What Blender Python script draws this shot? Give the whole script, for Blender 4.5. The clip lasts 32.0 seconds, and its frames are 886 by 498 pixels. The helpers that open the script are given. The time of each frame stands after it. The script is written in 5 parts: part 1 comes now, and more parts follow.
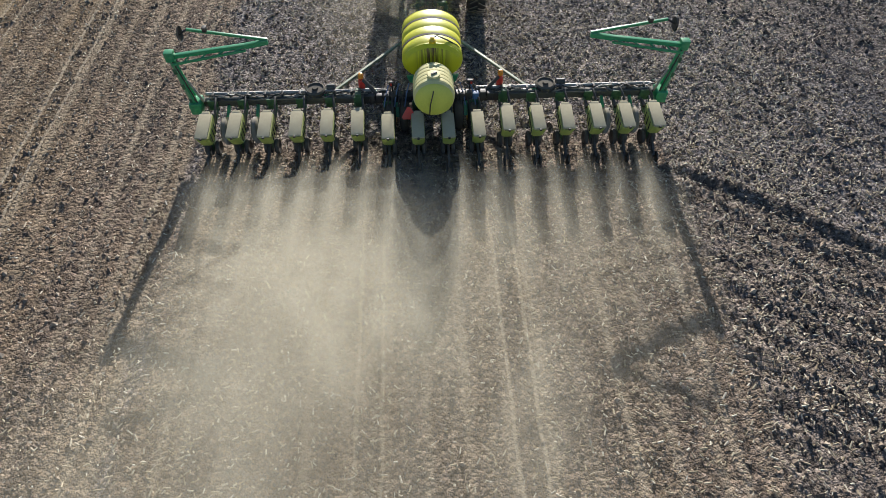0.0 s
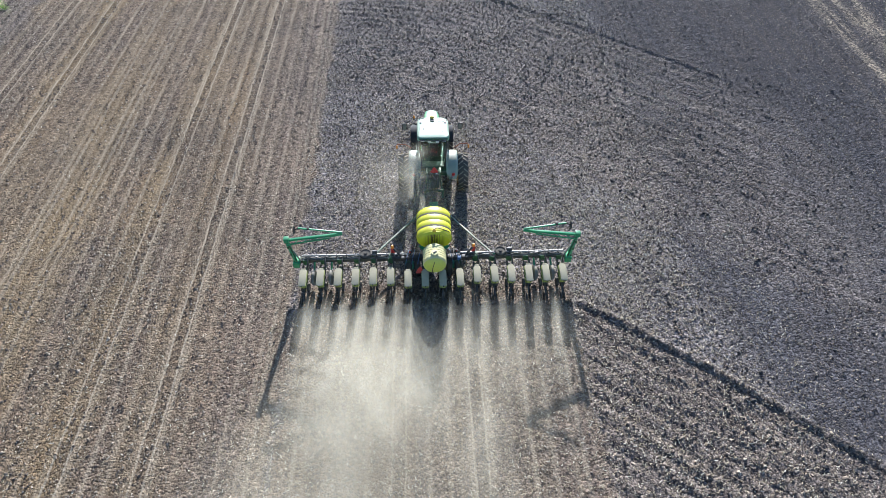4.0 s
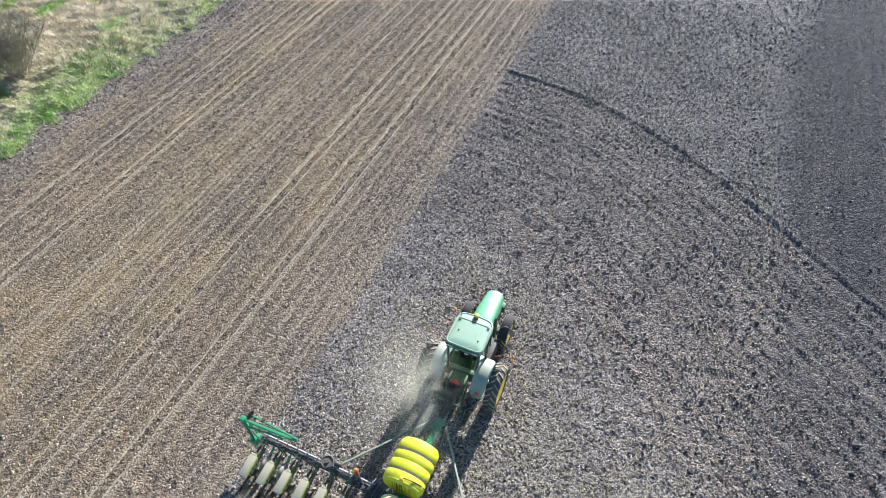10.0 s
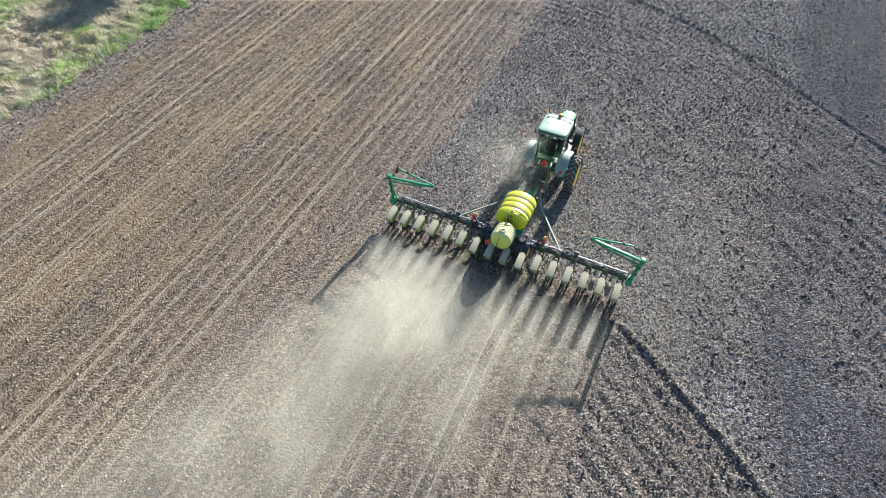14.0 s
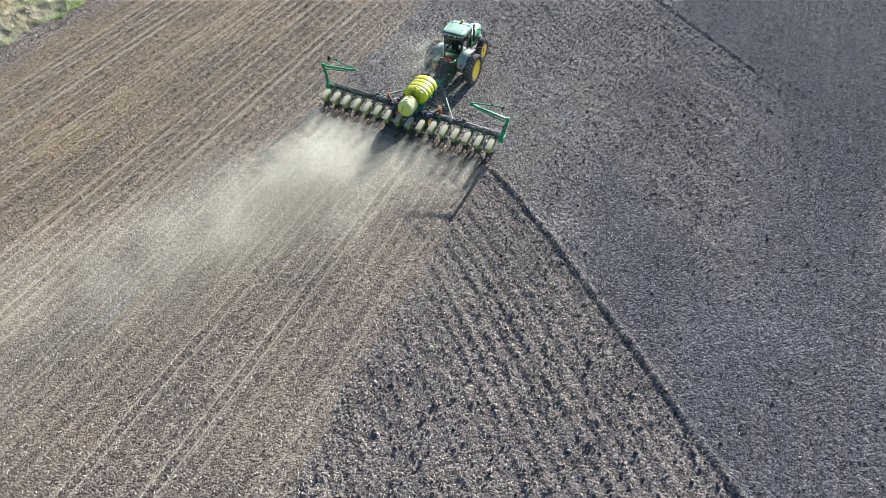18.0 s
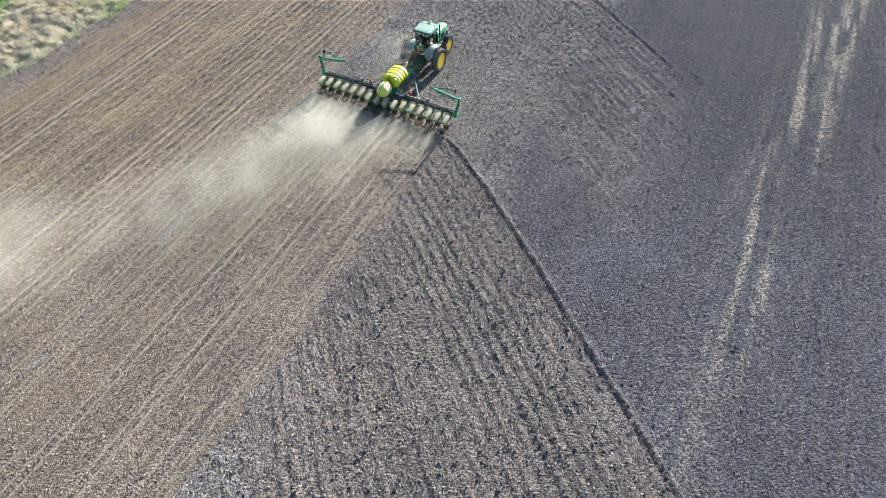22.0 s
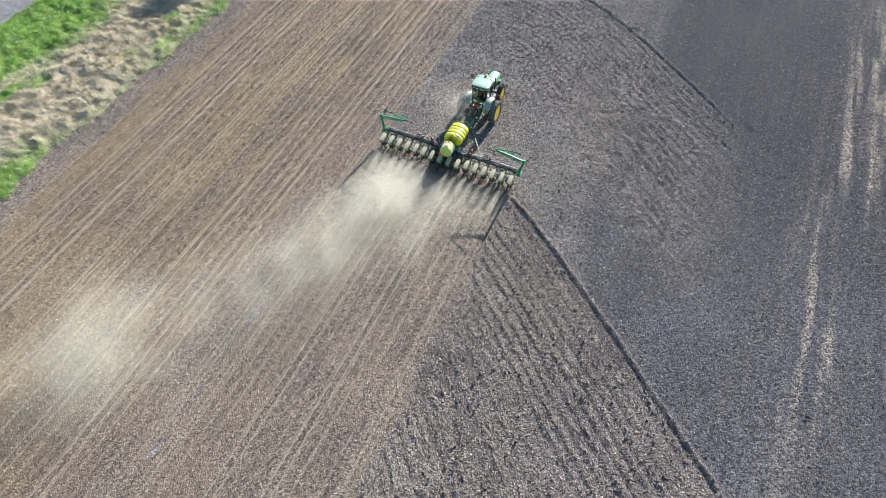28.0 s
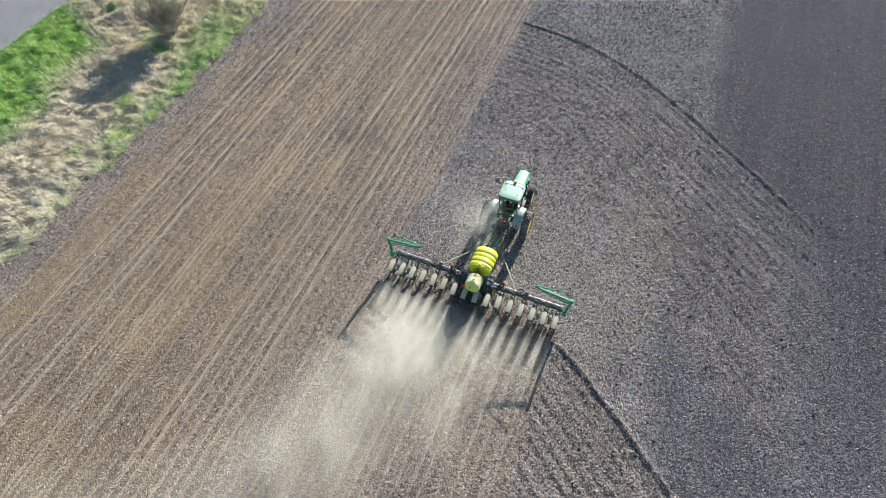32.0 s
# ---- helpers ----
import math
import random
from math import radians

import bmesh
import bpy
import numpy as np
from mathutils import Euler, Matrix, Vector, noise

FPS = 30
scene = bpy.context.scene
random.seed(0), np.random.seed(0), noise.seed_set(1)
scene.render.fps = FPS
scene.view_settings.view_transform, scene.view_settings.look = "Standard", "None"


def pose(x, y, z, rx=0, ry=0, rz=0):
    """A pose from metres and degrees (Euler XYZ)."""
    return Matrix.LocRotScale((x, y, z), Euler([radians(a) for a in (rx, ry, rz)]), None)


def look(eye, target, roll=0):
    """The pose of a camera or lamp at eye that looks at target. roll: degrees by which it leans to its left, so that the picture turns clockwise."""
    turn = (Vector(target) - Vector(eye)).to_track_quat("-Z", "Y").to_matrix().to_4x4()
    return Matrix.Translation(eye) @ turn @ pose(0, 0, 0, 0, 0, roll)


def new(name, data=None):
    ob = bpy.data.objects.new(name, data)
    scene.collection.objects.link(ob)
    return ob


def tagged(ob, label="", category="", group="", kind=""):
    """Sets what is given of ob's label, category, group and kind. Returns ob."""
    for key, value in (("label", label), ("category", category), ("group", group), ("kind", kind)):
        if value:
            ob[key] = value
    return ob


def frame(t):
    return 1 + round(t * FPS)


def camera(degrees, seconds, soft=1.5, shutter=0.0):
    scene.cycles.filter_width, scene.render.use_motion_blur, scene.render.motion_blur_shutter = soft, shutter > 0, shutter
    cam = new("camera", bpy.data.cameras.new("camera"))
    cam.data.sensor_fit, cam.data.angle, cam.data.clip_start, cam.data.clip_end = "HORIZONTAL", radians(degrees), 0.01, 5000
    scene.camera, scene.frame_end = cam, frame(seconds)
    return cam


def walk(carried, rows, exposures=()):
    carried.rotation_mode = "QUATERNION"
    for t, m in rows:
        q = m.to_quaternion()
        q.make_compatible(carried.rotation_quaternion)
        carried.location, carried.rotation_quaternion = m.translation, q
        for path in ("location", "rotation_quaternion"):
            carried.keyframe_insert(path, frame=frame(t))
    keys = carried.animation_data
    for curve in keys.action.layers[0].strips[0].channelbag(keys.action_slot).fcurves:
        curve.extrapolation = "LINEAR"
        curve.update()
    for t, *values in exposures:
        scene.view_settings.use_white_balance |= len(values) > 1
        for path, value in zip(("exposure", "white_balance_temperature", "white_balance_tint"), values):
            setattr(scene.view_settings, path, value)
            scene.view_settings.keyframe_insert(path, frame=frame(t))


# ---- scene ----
cam = camera(74.3, 32.0, soft=0.75)
PATH = [
    (0, (-0.359, -11.893, 10.839), (-0.291, -10.69, 9.243), 0.6),
    (0.5, (-0.385, -12.956, 11.668), (-0.322, -11.75, 10.074), 0.7),
    (1, (-0.551, -14.275, 12.718), (-0.482, -13.046, 11.141), 1.0),
    (1.5, (-0.8, -15.764, 13.862), (-0.719, -14.503, 12.313), 1.3),
    (2, (-0.914, -17.228, 15.23), (-0.837, -15.939, 13.703), 1.1),
    (2.5, (-0.88, -18.223, 16.814), (-0.813, -16.921, 15.298), 1.1),
    (4.5, (-0.268, -14.807, 21.94), (-0.192, -13.494, 20.433), 1.3),
    (5, (0.113, -12.661, 22.352), (0.196, -11.357, 20.838), 1.6),
    (5.5, (0.91, -10.008, 22.494), (0.981, -8.703, 20.98), 0.8),
    (6, (1.857, -6.799, 22.755), (1.872, -5.506, 21.229), -0.0),
    (6.5, (2.806, -3.39, 23.092), (2.774, -2.11, 21.555), 0.2),
    (7, (3.473, -0.735, 23.248), (3.421, 0.528, 21.698), -0.0),
    (7.5, (3.856, 0.525, 23.321), (3.741, 1.779, 21.768), 0.6),
    (8, (4.012, 0.514, 23.215), (3.805, 1.738, 21.647), 0.5),
    (8.5, (4.05, -0.471, 22.997), (3.728, 0.735, 21.435), -0.1),
    (9, (4.081, -2.05, 22.981), (3.637, -0.853, 21.442), -0.2),
    (9.5, (4.218, -3.592, 23.114), (3.716, -2.399, 21.59), 0.2),
    (10, (4.269, -5.115, 22.914), (3.743, -3.909, 21.408), 0.3),
    (10.5, (4.341, -6.582, 22.444), (3.791, -5.354, 20.964), 0.1),
    (11, (4.338, -8.005, 21.974), (3.775, -6.755, 20.518), -0.2),
    (11.5, (4.241, -9.563, 21.755), (3.679, -8.306, 20.304), 0.3),
    (12, (4.131, -11.126, 21.679), (3.58, -9.88, 20.215), 0.7),
    (12.5, (4.14, -12.847, 21.822), (3.604, -11.623, 20.334), 1.2),
    (13, (4.33, -14.759, 22.021), (3.806, -13.55, 20.517), 1.6),
    (13.5, (4.567, -16.486, 22.01), (4.04, -15.287, 20.499), 1.4),
    (15.5, (7.774, -21.526, 22.981), (7.221, -20.372, 21.444), -0.3),
    (16, (8.94, -22.642, 23.123), (8.399, -21.485, 21.583), 0.3),
    (16.5, (10.344, -23.643, 23.177), (9.807, -22.486, 21.637), 0.5),
    (17, (11.844, -24.428, 23.222), (11.307, -23.272, 21.68), 0.7),
    (17.5, (13.363, -25.166, 23.318), (12.82, -24.009, 21.78), 0.7),
    (18, (14.811, -25.804, 23.493), (14.259, -24.646, 21.959), 0.3),
    (18.5, (16.192, -26.393, 23.868), (15.636, -25.237, 22.334), 0.1),
    (19, (17.639, -27.036, 24.533), (17.081, -25.89, 22.991), 0.1),
    (19.5, (19.236, -27.762, 25.452), (18.676, -26.631, 23.901), 0.3),
    (20, (20.51, -28.523, 26.433), (19.957, -27.407, 24.869), 0.4),
    (20.5, (21.356, -29.438, 27.389), (20.813, -28.33, 25.814), 0.4),
    (21, (21.754, -30.428, 28.293), (21.202, -29.33, 26.715), -0.2),
    (21.5, (21.818, -31.413, 29.166), (21.259, -30.312, 27.592), -0.1),
    (22, (21.728, -32.459, 30.035), (21.163, -31.35, 28.469), -0.4),
    (22.5, (21.624, -33.57, 30.908), (21.052, -32.451, 29.352), -0.8),
    (23, (21.573, -34.742, 31.683), (20.997, -33.613, 30.136), -0.7),
    (23.5, (21.456, -35.917, 32.266), (20.887, -34.793, 30.713), -0.6),
    (24, (21.204, -36.812, 32.661), (20.641, -35.697, 31.099), -0.8),
    (24.5, (20.727, -37.199, 32.879), (20.171, -36.087, 31.312), -0.6),
    (25, (20.036, -36.966, 33.076), (19.485, -35.86, 31.503), -0.8),
    (25.5, (19.222, -36.268, 33.47), (18.682, -35.172, 31.886), -0.4),
    (27.5, (15.308, -31.946, 35.588), (14.807, -30.903, 33.957), -0.5),
    (28, (14.233, -30.732, 35.825), (13.738, -29.696, 34.187), -0.7),
    (28.5, (13.111, -29.511, 35.75), (12.623, -28.475, 34.11), -1.1),
    (29, (12.049, -28.398, 35.516), (11.567, -27.354, 33.88), -1.2),
    (29.5, (11.034, -27.204, 35.184), (10.562, -26.149, 33.551), -0.4),
    (30, (10.002, -25.779, 34.87), (9.534, -24.718, 33.24), -0.7),
    (30.5, (8.955, -24.191, 34.66), (8.495, -23.126, 33.03), -0.6),
    (31, (7.906, -22.445, 34.467), (7.453, -21.382, 32.834), -0.3),
    (31.5, (6.882, -20.729, 34.292), (6.433, -19.67, 32.656), -0.2),
    (32, (5.892, -19.072, 34.112), (5.451, -18.02, 32.47), -0.3),
]
walk(cam, [(t, look(eye, target, roll)) for t, eye, target, roll in PATH], [(0.0, 0.87, 6430, 10), (2.5, 1.21, 6150, 9), (5.0, 1.49, 5600, 11), (8.0, 1.70, 5700, 9), (13.0, 1.51, 5930, 8), (19.0, 1.57, 5770, 8), (25.0, 1.68, 5880, 10), (32.0, 1.52, 5900, 9)])

# ---------------------------------------------------------------- light
SUN_UP, SUN_SIDE = 19.3, 4.2          # degrees above the ground, degrees east of straight ahead (+y)
world = bpy.data.worlds.new("sky")
scene.world = world
scene.cycles.transparent_max_bounces = 32     # dust is many thin wisps deep
world.use_nodes = True
wn = world.node_tree
sky = wn.nodes.new("ShaderNodeTexSky")
sky.sky_type = "NISHITA"
sky.sun_disc = False
sky.sun_elevation = radians(SUN_UP)
sky.sun_rotation = radians(SUN_SIDE)
sky.air_density, sky.dust_density, sky.ozone_density = 1.0, 0.3, 3.0
wn.nodes["Background"].inputs["Strength"].default_value = 0.07
wn.links.new(sky.outputs[0], wn.nodes["Background"].inputs["Color"])
sun_data = bpy.data.lights.new("sun", "SUN")
sun_data.energy, sun_data.angle, sun_data.color = 5.0, radians(0.55), (1.0, 0.955, 0.89)
sun = new("sun", sun_data)
_e, _a = radians(SUN_UP), radians(SUN_SIDE)
sun.matrix_world = look((60 * math.sin(_a), 60 * math.cos(_a), 60 * math.tan(_e)), (0, 0, 0))

# ---------------------------------------------------------------- materials


def nodes_of(name):
    m = bpy.data.materials.new(name)
    m.use_nodes = True
    nt = m.node_tree
    return m, nt, nt.nodes["Principled BSDF"]


def add(nt, kind, **values):
    n = nt.nodes.new(kind)
    for key, v in values.items():
        if key in n.inputs:
            n.inputs[key].default_value = v
    return n


def noise_node(nt, vec, scale, detail=3.0, rough=0.55):
    n = add(nt, "ShaderNodeTexNoise", Scale=scale, Detail=detail, Roughness=rough)
    nt.links.new(vec, n.inputs["Vector"])
    return n.outputs["Fac"]


def ramp(nt, fac, stops):
    r = nt.nodes.new("ShaderNodeValToRGB")
    while len(r.color_ramp.elements) < len(stops):
        r.color_ramp.elements.new(0.5)
    for el, (p, c) in zip(r.color_ramp.elements, stops):
        el.position = p
        el.color = (*c, 1) if len(c) == 3 else c
    nt.links.new(fac, r.inputs[0])
    return r.outputs[0]


def grey(v):
    return (v, v, v)


def mix(nt, fac, a, b, blend="MIX"):
    n = nt.nodes.new("ShaderNodeMix")
    n.data_type = "RGBA"
    n.blend_type = blend
    for sock, v in ((n.inputs[0], fac), (n.inputs[6], a), (n.inputs[7], b)):
        if isinstance(v, bpy.types.NodeSocket):
            nt.links.new(v, sock)
        elif isinstance(v, (int, float)):
            sock.default_value = v
        else:
            sock.default_value = (*v, 1)
    return n.outputs[2]


def maths(nt, op, a, b=0.0, clamp=False):
    n = nt.nodes.new("ShaderNodeMath")
    n.operation, n.use_clamp = op, clamp
    for sock, v in zip(n.inputs, (a, b)):
        if isinstance(v, bpy.types.NodeSocket):
            nt.links.new(v, sock)
        else:
            sock.default_value = v
    return n.outputs[0]


def bump(nt, bsdf, height, strength, distance):
    b = add(nt, "ShaderNodeBump", Strength=strength, Distance=distance)
    nt.links.new(height, b.inputs["Height"])
    nt.links.new(b.outputs[0], bsdf.inputs["Normal"])


def place_of(nt, out="Object"):
    return nt.nodes.new("ShaderNodeTexCoord").outputs[out]


DUST = (0.36, 0.30, 0.21)


def painted(name, base, rough=0.45, metal=0.0, dust=0.3, scale=2.5, coat=0.0, spec=0.5):
    """Paint, plastic, rubber or metal under field dust: settled on what faces up, patchy at two scales."""
    m, nt, b = nodes_of(name)
    p = place_of(nt)
    big = noise_node(nt, p, scale, 4)
    fine = noise_node(nt, p, scale * 14, 3, 0.65)
    geo = nt.nodes.new("ShaderNodeNewGeometry")
    sep = nt.nodes.new("ShaderNodeSeparateXYZ")
    nt.links.new(geo.outputs["Normal"], sep.inputs[0])
    up = maths(nt, "MULTIPLY", maths(nt, "ADD", sep.outputs[2], 0.35, True), dust)
    patch = maths(nt, "MULTIPLY", up, maths(nt, "ADD", maths(nt, "MULTIPLY", big, 1.6), maths(nt, "MULTIPLY", fine, 0.5)), True)
    tone = mix(nt, fine, tuple(c * 0.86 for c in base), tuple(min(1, c * 1.12) for c in base))
    nt.links.new(mix(nt, patch, tone, DUST), b.inputs["Base Color"])
    nt.links.new(maths(nt, "ADD", maths(nt, "MULTIPLY", patch, 0.45), rough, True), b.inputs["Roughness"])
    b.inputs["Metallic"].default_value = metal
    b.inputs["Coat Weight"].default_value = coat
    b.inputs["Coat Roughness"].default_value = 0.35
    b.inputs["Specular IOR Level"].default_value = spec
    bump(nt, b, fine, 0.12, 0.01)
    return m


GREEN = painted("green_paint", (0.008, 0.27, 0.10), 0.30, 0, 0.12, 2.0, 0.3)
HOODGREEN = painted("hood_paint", (0.03, 0.36, 0.12), 0.36, 0, 0.16, 1.5, 1.0, 0.9)
ROOFGREEN = painted("roof_paint", (0.16, 0.37, 0.21), 0.48, 0, 0.30, 1.5, 0.6, 1.0)
ROOFRIM = painted("roof_rim_paint", (0.30, 0.48, 0.32), 0.5, 0, 0.35, 3.0)
FENDER = painted("fender_paint", (0.12, 0.24, 0.17), 0.48, 0, 0.50, 2.0, 0.5, 0.9)
# the green paint with shade put into its colour, for low, inner and edge parts
SHADEDGREEN = painted("shaded_green_paint", (0.012, 0.10, 0.035), 0.5, 0, 0.25)
YELLOW = painted("rim_yellow", (0.78, 0.52, 0.02), 0.4, 0, 0.25)
TANK = painted("tank_yellow", (0.64, 0.61, 0.012), 0.42, 0, 0.05, 1.2)
TANKPALE = painted("pale_tank_yellow", (0.74, 0.67, 0.29), 0.6, 0, 0.2, 1.4)
FACEYELLOW = painted("yellow_green_tank_end", (0.64, 0.65, 0.10), 0.45, 0, 0.10, 1.4)
GROOVE = painted("dirty_groove", (0.30, 0.26, 0.14), 0.8, 0, 0.3, 6)
HOPPER = painted("hopper_yellow_green", (0.40, 0.46, 0.10), 0.55, 0, 0.40, 4)
LID = painted("dusty_lid", (0.50, 0.455, 0.29), 0.75, 0, 0.45, 6)
BARPAINT = painted("dusty_toolbar", (0.035, 0.04, 0.038), 0.6, 0, 0.28, 5)
TUBEPAINT = painted("pale_dusty_tube", (0.22, 0.34, 0.25), 0.4, 0.1, 0.5, 4)
BLACK = painted("black_steel", (0.02, 0.02, 0.022), 0.5, 0, 0.12, 4)
RUBBER = painted("tyre_rubber", (0.022, 0.021, 0.022), 0.8, 0, 0.22, 3)
LUGDUST = painted("worn_tyre_lug", (0.05, 0.045, 0.04), 0.85, 0, 0.9, 4)
HOSE = painted("rubber_hose", (0.015, 0.015, 0.016), 0.45, 0, 0.15)
STEEL = painted("bare_steel", (0.30, 0.30, 0.30), 0.45, 0.7, 0.3, 5)
GREYTYRE = painted("dusty_grey_tyre", (0.22, 0.21, 0.20), 0.85, 0, 0.5, 5)
FRONTFENDER = painted("matt_black_plastic", (0.018, 0.019, 0.024), 0.9, 0, 0.05)
ARMPAINT = painted("rusty_orange_paint", (0.42, 0.10, 0.035), 0.5, 0, 0.2)
RED = painted("red_paint", (0.62, 0.03, 0.02), 0.4, 0, 0.12)
ORANGE = painted("amber_plastic", (0.85, 0.30, 0.02), 0.35, 0, 0.08)
BLUE = painted("blue_hose", (0.06, 0.16, 0.34), 0.45, 0, 0.2)
WHITE = painted("white_plastic", (0.72, 0.72, 0.68), 0.4, 0, 0.25)
STRAP = painted("black_strap", (0.03, 0.03, 0.025), 0.7, 0, 0.2)
INTERIOR = painted("cab_interior", (0.045, 0.042, 0.04), 0.7, 0, 0.1)


def glass_material():
    m, nt, b = nodes_of("cab_glass")
    b.inputs["Base Color"].default_value = (0.24, 0.34, 0.31, 1)
    b.inputs["Roughness"].default_value = 0.03
    b.inputs["Transmission Weight"].default_value = 1.0
    b.inputs["IOR"].default_value = 1.45
    return m


GLASS = glass_material()


def stain_material():
    """Tank wall with brown liquid stains that run down from the valve."""
    m, nt, b = nodes_of("stained_tank_yellow")
    p = place_of(nt)
    mp = add(nt, "ShaderNodeMapping", Scale=(16.0, 1.0, 0.5))
    nt.links.new(p, mp.inputs[0])
    n = noise_node(nt, mp.outputs[0], 1.6, 4, 0.6)
    run = ramp(nt, n, ((0.40, grey(0)), (0.54, grey(1))))
    sep = nt.nodes.new("ShaderNodeSeparateXYZ")
    nt.links.new(p, sep.inputs[0])
    near = ramp(nt, maths(nt, "ABSOLUTE", sep.outputs[0]), ((0.14, grey(1)), (0.50, grey(0))))
    col = mix(nt, maths(nt, "MULTIPLY", run, near), (0.64, 0.61, 0.012), (0.10, 0.05, 0.012))
    nt.links.new(col, b.inputs["Base Color"])
    b.inputs["Roughness"].default_value = 0.45
    return m


TANKSTAIN = stain_material()


def soil_material():
    m, nt, b = nodes_of("tilled_soil")

    def attr(name):
        a = nt.nodes.new("ShaderNodeAttribute")
        a.attribute_name = name
        return a.outputs["Fac"]

    planted, wedge, pale, grass, across, along, fine, dead = (attr(k) for k in ("planted", "wedge", "pale", "grass", "across", "along", "fine", "dead"))
    p = place_of(nt)
    comb = nt.nodes.new("ShaderNodeCombineXYZ")
    nt.links.new(across, comb.inputs[0])
    nt.links.new(maths(nt, "MULTIPLY", along, 0.035), comb.inputs[1])
    lanes = noise_node(nt, comb.outputs[0], 1.7, 5, 0.65)
    wide = noise_node(nt, p, 0.16, 4, 0.6)
    clod = noise_node(nt, p, 5.5, 4, 0.7)
    crumb = noise_node(nt, p, 34.0, 3, 0.75)

    def lumps(scale):
        v = add(nt, "ShaderNodeTexVoronoi", Scale=scale)
        nt.links.new(p, v.inputs["Vector"])
        sep = nt.nodes.new("ShaderNodeSeparateColor")
        nt.links.new(v.outputs["Color"], sep.inputs[0])
        return sep.outputs[0], v.outputs["Distance"]

    lump_a, round_a = lumps(10.5)
    lump_b, round_b = lumps(26.0)
    coarse = noise_node(nt, p, 2.6, 3, 0.6)
    xyz = nt.nodes.new("ShaderNodeSeparateXYZ")
    nt.links.new(p, xyz.inputs[0])
    sway = maths(nt, "MULTIPLY", maths(nt, "SUBTRACT", noise_node(nt, p, 0.9, 2), 0.5), 0.12)
    x = maths(nt, "ADD", xyz.outputs[0], sway)

    def near(value, place, half, soft):
        """1 within half of place, 0 past half + soft."""
        return ramp(nt, maths(nt, "ABSOLUTE", maths(nt, "SUBTRACT", value, place)), ((half, grey(1)), (half + soft, grey(0))))

    # every pass of 16 rows: two wheel tracks with pale pressed rims, lighter gauge wheel tracks, seed rows
    lane = maths(nt, "PINGPONG", x, 6.1)
    rims = near(maths(nt, "ABSOLUTE", maths(nt, "SUBTRACT", lane, 1.5)), 0.25, 0.022, 0.045)
    gauge = maths(nt, "MULTIPLY", near(lane, 5.3, 0.05, 0.08), 0.55)
    row = maths(nt, "PINGPONG", maths(nt, "SUBTRACT", x, 0.381), 0.381)
    thread = near(row, 0.0, 0.04, 0.10)
    streaky = nt.nodes.new("ShaderNodeCombineXYZ")
    nt.links.new(maths(nt, "MULTIPLY", xyz.outputs[0], 0.9), streaky.inputs[0])
    nt.links.new(maths(nt, "MULTIPLY", xyz.outputs[1], 0.05), streaky.inputs[1])
    streak = noise_node(nt, streaky.outputs[0], 1.0, 3, 0.6)
    belt = ramp(nt, noise_node(nt, streaky.outputs[0], 0.33, 2, 0.5), ((0.42, grey(0)), (0.60, grey(1))))
    lines = maths(nt, "MAXIMUM", maths(nt, "MAXIMUM", maths(nt, "MULTIPLY", rims, maths(nt, "ADD", streak, 0.45)), gauge), maths(nt, "MULTIPLY", thread, ramp(nt, streak, ((0.36, grey(0.06)), (0.64, grey(0.62))))))
    lines = maths(nt, "MULTIPLY", lines, planted, True)
    skew = maths(nt, "ADD", xyz.outputs[1], maths(nt, "MULTIPLY", maths(nt, "ABSOLUTE", maths(nt, "SUBTRACT", lane, 1.5)), 0.7))
    tread = maths(nt, "MULTIPLY", ramp(nt, maths(nt, "PINGPONG", skew, 0.15), ((0.04, grey(1)), (0.09, grey(0)))), near(lane, 1.5, 0.20, 0.05))
    tread = maths(nt, "MULTIPLY", tread, maths(nt, "MULTIPLY", planted, ramp(nt, streak, ((0.40, grey(0.15)), (0.60, grey(0.8))))))
    flecks = ramp(nt, maths(nt, "ADD", maths(nt, "MULTIPLY", lump_a, 0.6), maths(nt, "MULTIPLY", lump_b, 0.4)), ((0.42, grey(0.15)), (0.66, grey(1))))
    pale = maths(nt, "MULTIPLY", pale, maths(nt, "ADD", maths(nt, "MULTIPLY", fine, maths(nt, "SUBTRACT", maths(nt, "MULTIPLY", flecks, 1.9), 1.0)), 1.0), True)
    pale = maths(nt, "MAXIMUM", pale, lines)

    # older passes have dried to tan, the newest are still a cooler brown
    fresh = maths(nt, "MULTIPLY", maths(nt, "ADD", maths(nt, "MULTIPLY", x, 0.14), 1.95, True), 0.6)
    sown_tone = mix(nt, fresh, mix(nt, belt, (0.298, 0.210, 0.116), (0.246, 0.178, 0.118)), (0.256, 0.196, 0.156))
    base = mix(nt, planted, (0.298, 0.260, 0.240), sown_tone)
    base = mix(nt, maths(nt, "MULTIPLY", wedge, 0.8), base, (0.256, 0.203, 0.162))
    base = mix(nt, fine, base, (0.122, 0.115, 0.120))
    # shaded clod sides seen farther off are put into the colour, darker along y
    far_shade = maths(nt, "MULTIPLY", fine, maths(nt, "MULTIPLY", maths(nt, "ADD", xyz.outputs[1], 4.0), 0.045, True))
    base = mix(nt, far_shade, base, (0.048, 0.047, 0.054))
    ahead = maths(nt, "MULTIPLY", maths(nt, "SUBTRACT", 1.0, maths(nt, "MULTIPLY", planted, 0.75)), maths(nt, "MULTIPLY", maths(nt, "SUBTRACT", xyz.outputs[1], 9.0), 0.035, True))
    base = mix(nt, maths(nt, "MINIMUM", ahead, 0.35), base, (0.11, 0.10, 0.105))
    base = mix(nt, ramp(nt, wide, ((0.38, grey(0)), (0.66, grey(0.45)))), base, (0.085, 0.075, 0.074))
